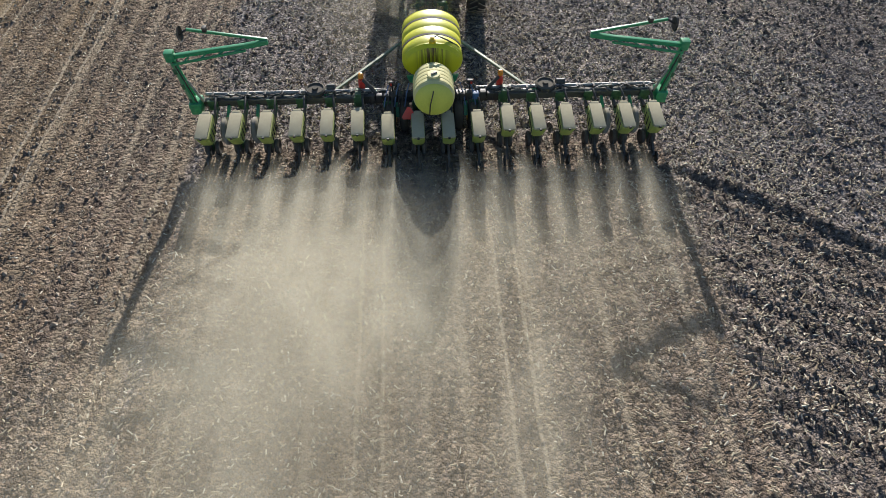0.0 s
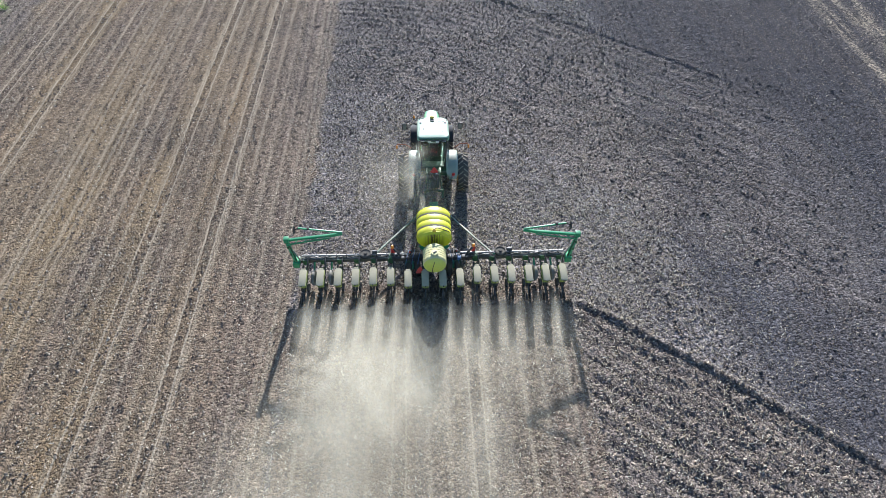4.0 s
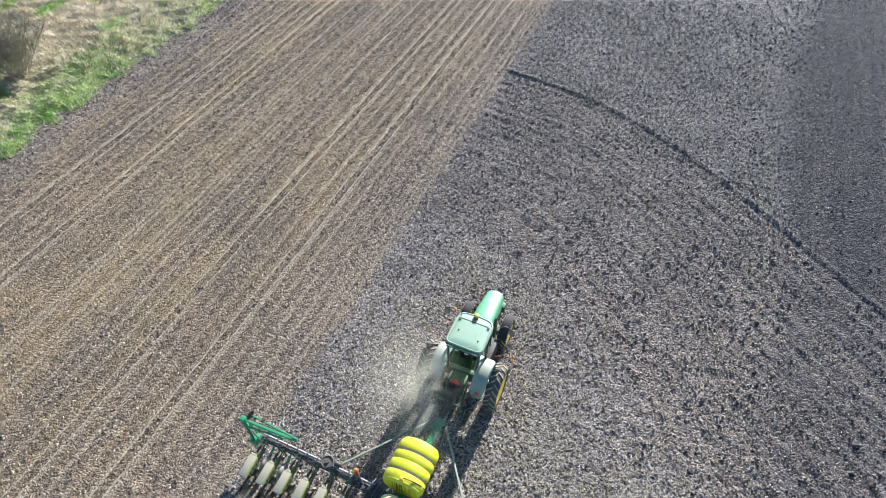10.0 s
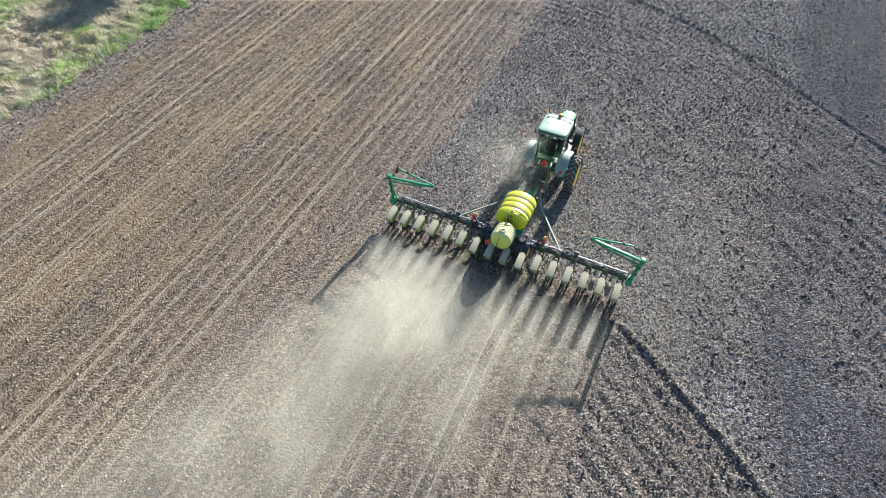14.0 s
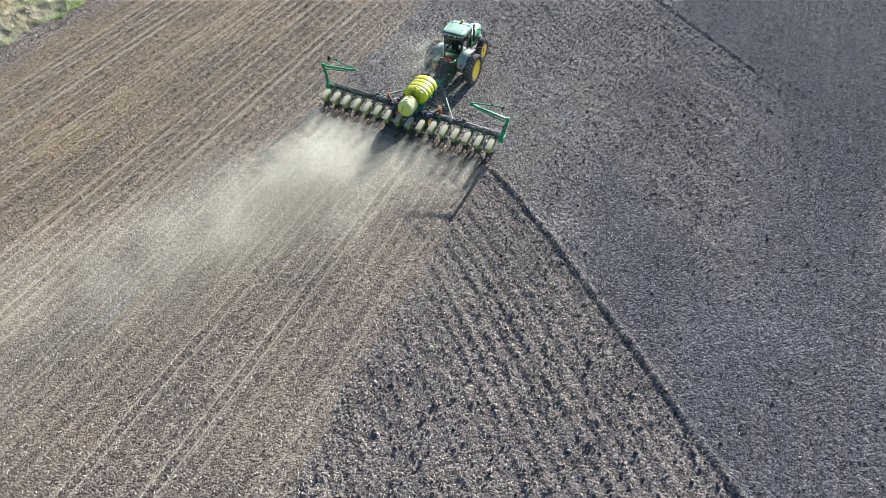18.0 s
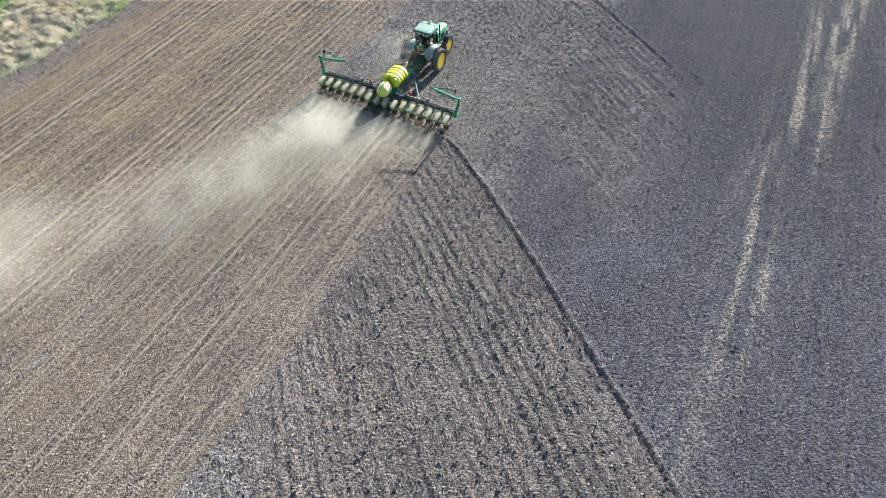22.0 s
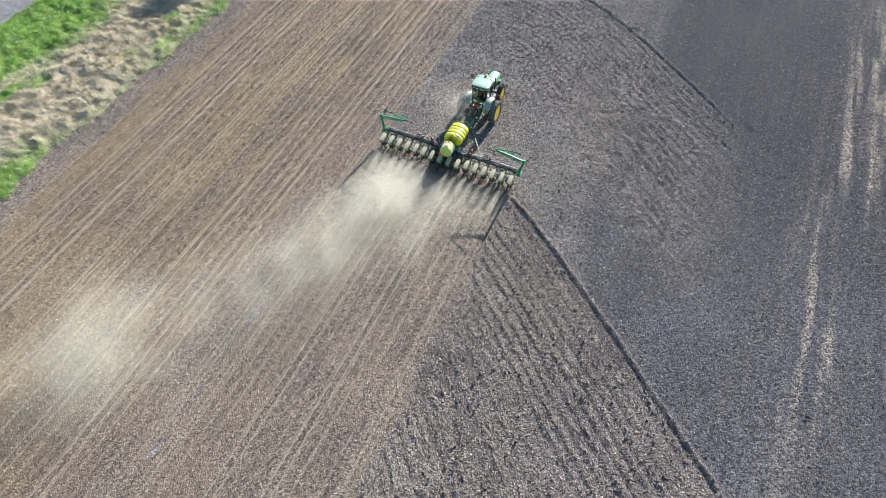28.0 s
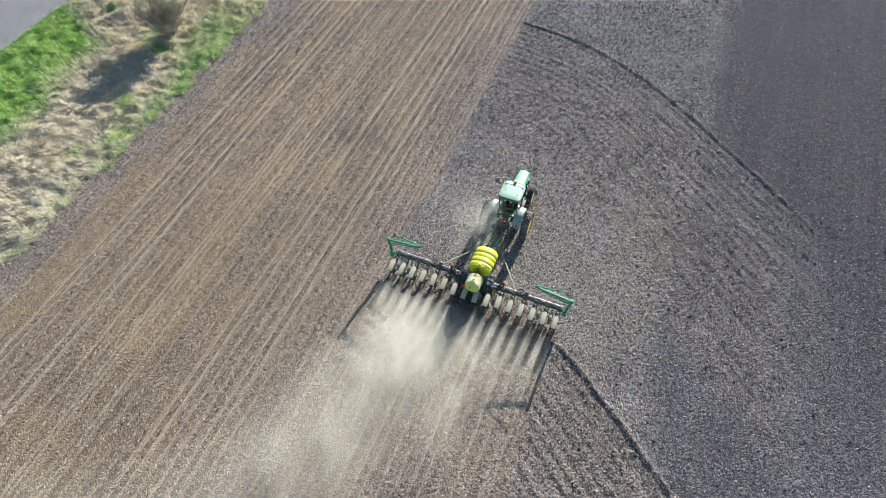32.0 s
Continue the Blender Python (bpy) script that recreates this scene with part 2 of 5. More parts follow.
    dry = maths(nt, "MULTIPLY", ramp(nt, lanes, ((0.46, grey(0)), (0.68, grey(1)))), maths(nt, "ADD", maths(nt, "MULTIPLY", planted, 0.36), maths(nt, "ADD", maths(nt, "MULTIPLY", wedge, 0.16), 0.12)))
    base = mix(nt, dry, base, (0.33, 0.26, 0.175))
    base = mix(nt, maths(nt, "MULTIPLY", pale, ramp(nt, clod, ((0.30, grey(0.55)), (0.62, grey(1))))), base, (0.42, 0.345, 0.245))
    # crumbs and clods of darker and paler soil
    speck = maths(nt, "ADD", maths(nt, "MULTIPLY", lump_a, 0.48), maths(nt, "ADD", maths(nt, "MULTIPLY", lump_b, 0.38), maths(nt, "ADD", maths(nt, "MULTIPLY", coarse, 0.20), maths(nt, "MULTIPLY", crumb, 0.22))))
    grain = ramp(nt, speck, ((0.30, grey(0.30)), (0.52, grey(0.70)), (0.74, grey(1.05)), (0.90, grey(1.55)), (1.0, grey(2.1))))
    calm = maths(nt, "ADD", maths(nt, "MULTIPLY", pale, 0.8), maths(nt, "MULTIPLY", planted, maths(nt, "ADD", maths(nt, "MULTIPLY", maths(nt, "SUBTRACT", 1.0, belt), 0.32), 0.16)), True)
    calm = maths(nt, "MULTIPLY", calm, maths(nt, "SUBTRACT", 1.0, maths(nt, "MULTIPLY", fine, 0.7)))
    grain = mix(nt, calm, grain, grey(0.95))
    base = mix(nt, 1.0, base, grain, "MULTIPLY")
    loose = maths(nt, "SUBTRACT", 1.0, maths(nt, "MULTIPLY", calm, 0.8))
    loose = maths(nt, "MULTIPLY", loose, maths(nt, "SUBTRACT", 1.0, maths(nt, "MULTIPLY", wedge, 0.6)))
    # near-black dabs paint the shade of small hollows; high values are tinted paler
    dabs = noise_node(nt, p, 5.0, 2, 0.6)
    base = mix(nt, maths(nt, "MULTIPLY", ramp(nt, dabs, ((0.35, grey(0.60)), (0.44, grey(0)))), loose), base, (0.045, 0.040, 0.041))
    base = mix(nt, maths(nt, "MULTIPLY", ramp(nt, dabs, ((0.58, grey(0)), (0.70, grey(0.32)))), loose), base, (0.36, 0.31, 0.26))
    # the furrows' shade is put into the colour as broken dark stripes
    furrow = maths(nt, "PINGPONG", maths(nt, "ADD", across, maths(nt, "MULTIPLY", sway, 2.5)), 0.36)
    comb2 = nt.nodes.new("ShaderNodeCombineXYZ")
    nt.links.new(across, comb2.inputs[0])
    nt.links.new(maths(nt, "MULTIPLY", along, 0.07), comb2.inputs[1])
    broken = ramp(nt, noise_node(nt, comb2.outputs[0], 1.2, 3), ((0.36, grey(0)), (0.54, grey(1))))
    furrow_shade = maths(nt, "MULTIPLY", maths(nt, "MULTIPLY", ramp(nt, furrow, ((0.02, grey(1)), (0.16, grey(0)))), broken), maths(nt, "MULTIPLY", wedge, 0.42))
    base = mix(nt, furrow_shade, base, (0.035, 0.030, 0.030))
    base = mix(nt, maths(nt, "MULTIPLY", tread, 0.5), base, (0.07, 0.055, 0.045))
    turf = mix(nt, noise_node(nt, p, 0.7, 4), (0.12, 0.25, 0.035), (0.26, 0.30, 0.09))
    turf = mix(nt, dead, turf, mix(nt, clod, (0.36, 0.29, 0.18), (0.76, 0.65, 0.46)))
    base = mix(nt, grass, base, turf)
    gravel = mix(nt, crumb, (0.17, 0.16, 0.148), (0.33, 0.312, 0.29))
    base = mix(nt, ramp(nt, maths(nt, "MULTIPLY", xyz.outputs[0], -0.01), ((0.497, grey(0)), (0.503, grey(1)))), base, gravel)
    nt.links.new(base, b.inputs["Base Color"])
    b.inputs["Roughness"].default_value = 0.95
    b.inputs["Specular IOR Level"].default_value = 0.06
    h = maths(nt, "ADD", maths(nt, "MULTIPLY", clod, 0.7), maths(nt, "ADD", maths(nt, "MULTIPLY", crumb, 0.3), maths(nt, "ADD", maths(nt, "MULTIPLY", round_a, -0.6), maths(nt, "MULTIPLY", round_b, -0.35))))
    h = maths(nt, "MULTIPLY", h, maths(nt, "SUBTRACT", 1.0, maths(nt, "MULTIPLY", pale, 0.75)))
    bump(nt, b, h, 1.0, 0.165)
    return m


def island_material(name, stops, rough=0.9, through_light=0.0):
    m, nt, b = nodes_of(name)
    geo = nt.nodes.new("ShaderNodeNewGeometry")
    col = ramp(nt, geo.outputs["Random Per Island"], stops)
    nt.links.new(col, b.inputs["Base Color"])
    b.inputs["Roughness"].default_value = rough
    b.inputs["Specular IOR Level"].default_value = 0.25
    if through_light:
        t = nt.nodes.new("ShaderNodeBsdfTranslucent")
        nt.links.new(col, t.inputs[0])
        s = add(nt, "ShaderNodeMixShader", Fac=through_light)
        nt.links.new(b.outputs[0], s.inputs[1])
        nt.links.new(t.outputs[0], s.inputs[2])
        nt.links.new(s.outputs[0], nt.nodes["Material Output"].inputs[0])
    return m


def dust_material():
    """Airborne dust: thin clear wisps that scatter light both ways, ragged by noise and gone at their rims."""
    m, nt, b = nodes_of("airborne_dust")
    d, t, c = (nt.nodes.new(k) for k in ("ShaderNodeBsdfDiffuse", "ShaderNodeBsdfTranslucent", "ShaderNodeBsdfTransparent"))
    face = nt.nodes.new("ShaderNodeCombineXYZ")
    face.inputs[1].default_value, face.inputs[2].default_value = 0.6, 0.8
    for n in (d, t):
        nt.links.new(face.outputs[0], n.inputs["Normal"])
        n.inputs["Color"].default_value = (0.62, 0.585, 0.475, 1)
    a = nt.nodes.new("ShaderNodeAttribute")
    a.attribute_name = "thickness"
    p = place_of(nt)
    mp = add(nt, "ShaderNodeMapping", Scale=(1.0, 0.45, 1.0))
    nt.links.new(p, mp.inputs[0])
    wisp = ramp(nt, noise_node(nt, mp.outputs[0], 1.6, 4, 0.55), ((0.22, grey(0.45)), (0.78, grey(1))))
    half, thin = add(nt, "ShaderNodeMixShader", Fac=0.5), nt.nodes.new("ShaderNodeMixShader")
    nt.links.new(maths(nt, "MULTIPLY", a.outputs["Fac"], wisp), thin.inputs[0])
    nt.links.new(d.outputs[0], half.inputs[1])
    nt.links.new(t.outputs[0], half.inputs[2])
    nt.links.new(c.outputs[0], thin.inputs[1])
    nt.links.new(half.outputs[0], thin.inputs[2])
    nt.links.new(thin.outputs[0], nt.nodes["Material Output"].inputs[0])
    return m


SOIL = soil_material()
DUSTMOTE = dust_material()
CLOD = island_material("soil_clods", ((0, (0.082, 0.067, 0.057)), (0.45, (0.18, 0.14, 0.108)), (0.75, (0.30, 0.238, 0.178)), (1, (0.48, 0.40, 0.30))))
STRAW = island_material("straw_bits", ((0, (0.30, 0.24, 0.15)), (0.6, (0.46, 0.39, 0.27)), (1, (0.62, 0.57, 0.46))), 0.7, 0.2)
GRASS = island_material("green_grass", ((0, (0.13, 0.34, 0.025)), (0.6, (0.27, 0.56, 0.055)), (1, (0.44, 0.62, 0.12))), 0.6, 0.55)
DEADGRASS = island_material("dead_grass", ((0, (0.38, 0.31, 0.21)), (0.5, (0.72, 0.63, 0.47)), (1, (0.90, 0.83, 0.68))), 0.8, 0.55)
DARKCLOD = island_material("dark_clods", ((0, (0.020, 0.019, 0.020)), (1, (0.07, 0.062, 0.058))))
TWIG = island_material("grey_twigs", ((0, (0.16, 0.135, 0.10)), (1, (0.46, 0.41, 0.31))), 0.9)
BUSHLEAF = island_material("sparse_dull_leaves", ((0, (0.18, 0.17, 0.085)), (1, (0.40, 0.36, 0.22))), 0.8, 0.3)

# ---------------------------------------------------------------- field


def lattice(seed):
    return np.random.RandomState(seed).rand(256, 256)


def value_noise(x, y, seed):
    """Smooth noise from 0 to 1 on one-metre cells."""
    g = lattice(seed)
    xi, yi = np.floor(x).astype(int), np.floor(y).astype(int)
    fx, fy = x - xi, y - yi
    fx, fy = fx * fx * (3 - 2 * fx), fy * fy * (3 - 2 * fy)
    a, b, c, d = (g[(xi + i) % 256, (yi + j) % 256] for i, j in ((0, 0), (1, 0), (0, 1), (1, 1)))
    return (a * (1 - fx) + b * fx) * (1 - fy) + (c * (1 - fx) + d * fx) * fy


def step(a, b, v):
    t = np.clip((v - a) / (b - a), 0, 1)
    return t * t * (3 - 2 * t)


EDGE, VERGE, HALF = -6.2, -31.0, 6.15      # planted edge, field edge, half the planter's width
LANES = (-24.4, -12.2, 0.0)                # middles of the passes


def headland(x, start):
    """The y of a curved ridge where headland work ends; start: its y at the planted edge."""
    return start - 0.9 * 4.0 * np.log1p(np.exp(np.clip((x - 3.0) / 4.0, -40, 40)))


ARCS = ((3.2, 21.0, 1.0, 3.0, 60.0), (31.0, 15.0, 0.7, -8.0, 21.0))    # headland arcs: start, width of the ridged band, strength, where it sets in and ends


def soil_zones(x, y):
    """Height of the tilled ground and what covers it."""
    wob = (value_noise(x * 0.8, y * 0.8, 3) - 0.5) * 0.5
    left = step(EDGE + 0.25, EDGE - 0.25, x + wob) * (0.6 + 0.4 * step(VERGE + 1.8, VERGE + 3.4, x + 3 * wob))
    sown = np.maximum(left, step(HALF + 0.2, HALF - 0.2, np.abs(x) + wob) * step(0.6, -0.6, y))
    slope = 0.9 / (1 + np.exp(np.clip((3.0 - x) / 4.0, -40, 40)))
    rough = value_noise(x * 2.2, y * 2.2, 5) * 0.6 + value_noise(x * 5.0, y * 5.0, 6) * 0.4 - 0.5
    rows = 0.5 + 0.5 * np.cos(2 * np.pi * (x - 0.381) / 0.762)
    fine = step(11.3, 14.3, x + 2.4 * (value_noise(x * 0.3, y * 0.1, 15) - 0.5)) * (1 - sown)
    across, along = x.copy(), y.copy()
    wedge = np.zeros_like(x)
    crumbly = np.zeros_like(x)
    ridged = np.zeros_like(x)
    for start, width, strength, sets_in, ends in ARCS:
        off = (headland(x, start) - y) / np.sqrt(1 + slope**2)
        inside = step(-0.05, 0.25, off + wob * 0.5) * step(width + 1.5, width - 1.5, off + 2 * wob) * (1 - sown) * step(sets_in - 1.5, sets_in + 2.5, x) * step(ends + 4.0, ends - 4.0, x)
        across = np.where(inside > 0.5, off + 60, across)
        along = np.where(inside > 0.5, x + slope * y, along)
        wedge = np.maximum(wedge, inside * strength)
        crumbly = np.maximum(crumbly, inside * (1.0 if strength == 1.0 else 0.65))
        uneven = 0.4 + 0.9 * value_noise(off * 1.3, along * 0.10, 8)
        ridged += inside * strength * (0.029 * np.cos(2 * np.pi * off / 0.76 + 0.9 * wob) * uneven + 0.012 * np.cos(2 * np.pi * off / 2.3 + 2 * wob))
        crest = np.exp(-((off - 0.15 + wob * 0.25) / 0.14) ** 2) * (1 - sown) * step(sets_in - 1.5, sets_in + 2.5, x) * step(ends + 2.0, ends - 3.0, x) * (0.75 + 0.5 * value_noise(x * 1.5, y * 1.5, 9))
        ridged += (0.115 if strength == 1.0 else 0.10) * crest - 0.06 * np.exp(-((off + 0.25) / 0.2) ** 2) * crest.clip(0, 1)
    z = sown * (0.042 * (1 - rows) + 0.05 * rough)
    z += (1 - sown) * (1 - wedge) * (0.016 * np.cos(2 * np.pi * x / 0.55 + 2 * wob) + (0.09 - 0.04 * fine) * rough)
    z += ridged + wedge * 0.07 * rough
    pale = np.zeros_like(x)
    for mid in LANES:
        gate = sown if mid == 0.0 else 1.0
        for side in (-1.5, 1.5):
            track = np.exp(-(((x - mid - side) / 0.26) ** 4)) * gate
            z -= track * (0.045 + 0.014 * np.sign(np.sin(2 * np.pi * y / 0.28)))
        for side in (-5.3, 5.3):
            track = np.exp(-(((x - mid - side) / 0.11) ** 4)) * gate
            z -= 0.03 * track
        mark = np.exp(-(((x - mid - 0.6) / 0.09) ** 2)) * gate * (mid < 0)
        z -= 0.09 * mark
    blot = value_noise(x * 1.5, y * 0.06, 11) * value_noise(x * 3.5, y * 0.22, 12)
    lean = x - 0.08 * np.clip(y, -40, 60)
    bands = (0.3 + 0.7 * step(-15.0, 2.0, y)) * np.exp(-(((lean - 29.0) / 1.5) ** 2)) * 0.8 + np.exp(-(((lean - 30.9) / 0.5) ** 2)) * 1.2 * step(-15.0, 2.0, y)
    pale = np.maximum(pale, np.clip(bands * step(0.10, 0.46, blot) * (0.3 + value_noise(x * 2.5, y * 1.2, 18)), 0, 0.52))
    return z, sown, wedge, pale, across, along, fine * (1 - 0.85 * np.clip(crumbly, 0, 1))


def dead_share(x, y):
    """Where old reeds and dead grass cover the verge."""
    w = (value_noise(x * 0.25, y * 0.12, 41) - 0.5) * 4
    broad = step(11.0, 17.0, y)          # farther on, stubble covers the whole bank
    return np.exp(-((np.clip(x + 36.3 + 4.0 * broad + w, -30, 30) / (4.4 + 4.4 * broad)) ** 4)) * step(0.05, 0.30, value_noise(x * 0.5, y * 0.3, 42))


def ragged(x, y):
    """How far tufts push the field edge to and fro."""
    return (value_noise(x * 0.5, y * 0.5, 21) - 0.5) * 1.2 + (value_noise(x * 1.6, y * 1.6, 26) - 0.5) * 1.0


def bank_height(x, y):
    """The uneven verge: a low bank with tussocks and combed swathes."""
    wob = ragged(x, y)
    bank = step(VERGE + 0.5, VERGE - 2.5, x + wob) * step(-50.5, -48.0, x)
    swathe = value_noise(0.9 * x - 0.7 * y + 3 * wob, 0.25 * x + 0.25 * y, 24)
    return bank * (0.10 + 0.28 * value_noise(x * 0.35, y * 0.35, 22) + 0.22 * value_noise(x * 1.1, y * 1.1, 23) + 0.17 * value_noise(x * 2.5, y * 2.3, 25) + 0.20 * swathe * dead_share(x, y))


def sheet(name, xs, ys, material):
    """One ground sheet over the whole place, fine near the work and out to the horizon."""
    gx, gy = np.meshgrid(xs, ys)
    x, y = gx.ravel(), gy.ravel()
    z, sown, wedge, pale, across, along, fine = soil_zones(x, y)
    wob = ragged(x, y)
    grass = step(VERGE + 0.3, VERGE - 0.5, x + wob) * step(-50.4, -49.2, x + 0.4 * wob)
    z = z * (1 - grass) + bank_height(x, y)
    rim = step(-58, -55, x) * step(46, 43, x) * step(-50, -47, y) * step(64, 60, y)
    z *= rim
    side = np.where(x < -50, 1.0, 0.0)
    pale = np.where(side > 0, 0.25, pale)
    nx, ny = len(xs), len(ys)
    i = (np.arange(ny - 1)[:, None] * nx + np.arange(nx - 1)).ravel()
    quads = np.stack([i, i + 1, i + nx + 1, i + nx], 1)
    me = bpy.data.meshes.new(name)
    me.vertices.add(len(x))
    me.vertices.foreach_set("co", np.stack([x, y, z], 1).astype(np.float32).ravel())
    me.loops.add(quads.size)
    me.loops.foreach_set("vertex_index", quads.ravel().astype(np.int32))
    me.polygons.add(len(quads))
    me.polygons.foreach_set("loop_start", (np.arange(len(quads)) * 4).astype(np.int32))
    me.polygons.foreach_set("use_smooth", np.ones(len(quads), bool))
    for key, v in (("planted", sown), ("wedge", wedge), ("pale", pale), ("grass", grass), ("across", across), ("along", along), ("fine", fine), ("dead", dead_share(x, y))):
        me.attributes.new(key, "FLOAT", "POINT").data.foreach_set("value", v.astype(np.float32))
    me.update()
    me.materials.append(material)
    return tagged(new(name, me), "brown-grey tilled field soil with seed rows and tracks", "ground", kind="structure")


def spaced(*legs):
    """Places along one axis: (from, to, step) legs end to end."""
    return np.concatenate([np.arange(a, b, s) for a, b, s in legs] + [[legs[-1][1]]])


ground = sheet(
    "ground",
    spaced((-2500, -300, 550), (-300, -60, 60), (-60, -52, 0.5), (-52, -32, 0.2), (-32, -6, 0.09), (-6, 7, 0.12), (7, 36, 0.16), (36, 48, 0.4), (48, 300, 63), (300, 2500, 550)),
    spaced((-2500, -300, 550), (-300, -50, 50), (-50, -30, 0.35), (-30, 38, 0.135), (38, 66, 0.4), (66, 300, 58.5), (300, 2500, 550)),
    SOIL,
)


def bulk(name, verts, faces, material, label, category, smooth=False):
    """Many loose bits as one mesh of kind stuff; verts (n, k, 3) and one face list for k corners."""
    n, k = verts.shape[:2]
    f = np.asarray(faces)
    allf = (f[None] + (np.arange(n) * k)[:, None, None]).reshape(-1, f.shape[1])
    me = bpy.data.meshes.new(name)
    me.vertices.add(n * k)
    me.vertices.foreach_set("co", verts.reshape(-1).astype(np.float32))
    me.loops.add(allf.size)
    me.loops.foreach_set("vertex_index", allf.ravel().astype(np.int32))
    me.polygons.add(len(allf))
    me.polygons.foreach_set("loop_start", (np.arange(len(allf)) * f.shape[1]).astype(np.int32))
    me.polygons.foreach_set("use_smooth", np.full(len(allf), smooth))
    me.update()
    me.materials.append(material)
    return tagged(new(name, me), label, category, kind="stuff")


rng = np.random.RandomState(4)


def turns(n):
    """Random orthonormal axes, (n, 3, 3)."""
    q, _ = np.linalg.qr(rng.randn(n, 3, 3))
    return q


def clods(n, x0, x1, y0, y1, small, big, buried=False):
    """Loose lumps of soil: whole ones, or, farther off, the five corners that stand out of the ground."""
    x, y = rng.uniform(x0, x1, n), rng.uniform(y0, y1, n)
    z, sown, wedge, pale, _, _, fine = soil_zones(x, y)
    rows = 0.5 + 0.5 * np.cos(2 * np.pi * (x - 0.381) / 0.762)
    keep = rng.rand(n) < (1 - 0.15 * sown - 0.75 * sown * rows) * (1 - 0.40 * fine) * (1 - 0.8 * np.clip(pale * 1.5, 0, 1)) * (0.45 + 0.55 * value_noise(x * 0.9, y * 0.9, 31))
    if buried:
        keep &= rng.rand(n) > 0.6 * step(11, 8, np.abs(x)) * step(-14, -10, y) * step(11, 8, y)
    x, y, z, fine, sown = x[keep], y[keep], z[keep], fine[keep], sown[keep]
    n = len(x)
    size = (small + (big - small) * rng.rand(n) ** 3.2) * (1 - 0.25 * fine) * (1 - 0.22 * sown)
    if buried:
        a = rng.uniform(0, 2 * np.pi, (n, 1)) + np.arange(4) * np.pi / 2 + rng.uniform(-0.45, 0.45, (n, 4))
        r = rng.uniform(0.7, 1.3, (n, 4))
        v = np.stack([np.cos(a) * r, np.sin(a) * r, np.full((n, 4), -0.35)], 2)
        tip = np.stack([rng.uniform(-0.4, 0.4, n), rng.uniform(-0.4, 0.4, n), rng.uniform(0.6, 1.15, n)], 1)
        return np.concatenate([v, tip[:, None]], 1) * size[:, None, None] + np.stack([x, y, z], 1)[:, None]
    octa = np.array([(1, 0, 0), (-1, 0, 0), (0, 1, 0), (0, -1, 0), (0, 0, 1), (0, 0, -1)], float)
    v = octa[None] * rng.uniform(0.55, 1.2, (n, 6, 1)) + rng.randn(n, 6, 3) * 0.16
    v = np.einsum("nkj,nji->nki", v, turns(n)) * size[:, None, None] * np.array([1, 1, 0.75])
    return v + np.stack([x, y, z + size * 0.25], 1)[:, None]


OCTA = [(0, 2, 4), (2, 1, 4), (1, 3, 4), (3, 0, 4), (2, 0, 5), (1, 2, 5), (3, 1, 5), (0, 3, 5)]
HALF_LUMP = [(0, 1, 4), (1, 2, 4), (2, 3, 4), (3, 0, 4)]
bulk("soil_clods", clods(80000, -18, 18, -14, 12, 0.016, 0.070), OCTA, CLOD, "loose dry soil clods strewn over the tilled field", "soil clods")
bulk("soil_clods", clods(250000, VERGE, 36, -34, 46, 0.042, 0.125, True), HALF_LUMP, CLOD, "coarse soil clods half sunk in the tilled field", "soil clods")
bulk("far_clods", clods(26000, -12, 46, 46, 66, 0.06, 0.15, True), HALF_LUMP, CLOD, "coarse soil clods far out on the field", "soil clods")
bulk("edge_clods", clods(3500, VERGE - 0.4, VERGE + 1.6, -34, 46, 0.05, 0.16, True), HALF_LUMP, CLOD, "coarse lumps thrown up along the field edge", "soil clods")


bulk("dark_clods", clods(9000, 9, 44, -30, 46, 0.04, 0.15), OCTA, DARKCLOD, "scattered dark soil lumps", "soil clods")


def straw(n, x0, x1, y0, y1, long):
    x, y = rng.uniform(x0, x1, n), rng.uniform(y0, y1, n)
    z, sown, wedge, *_, fine = soil_zones(x, y)
    keep = rng.rand(n) * (1 + 1.6 * sown + 1.5 * wedge + 4 * fine) < 0.25 + 0.75 * value_noise(x * 0.6, y * 0.25, 33)
    x, y, z = x[keep], y[keep], z[keep]
    n = len(x)
    l, w, a, tilt = rng.uniform(0.3, 1, n) * long, rng.uniform(0.008, 0.02, n), rng.uniform(0, np.pi, n), rng.uniform(-0.35, 0.35, n)
    d = np.stack([np.cos(a) * np.cos(tilt), np.sin(a) * np.cos(tilt), np.sin(tilt)], 1) * l[:, None] / 2
    s = np.stack([-np.sin(a), np.cos(a), np.zeros(n)], 1) * w[:, None]
    up = np.array([0, 0, 1.0]) * w[:, None] * 0.7
    c = np.stack([x, y, z + 0.035 + np.abs(d[:, 2])], 1)
    return np.stack([c - d - s, c - d + s, c - d + up, c + d - s, c + d + s, c + d + up], 1)


bulk("straw_bits", np.concatenate([straw(62000, -16, 16, -14, 14, 0.10), straw(130000, -7, 15, -34, 44, 0.15), straw(40000, VERGE, 36, -34, 44, 0.18), straw(10000, -8, 16, 44, 62, 0.2)]),
     [(0, 3, 5, 2), (1, 2, 5, 4)], STRAW, "pale broken crop stalks scattered on the soil", "crop residue")

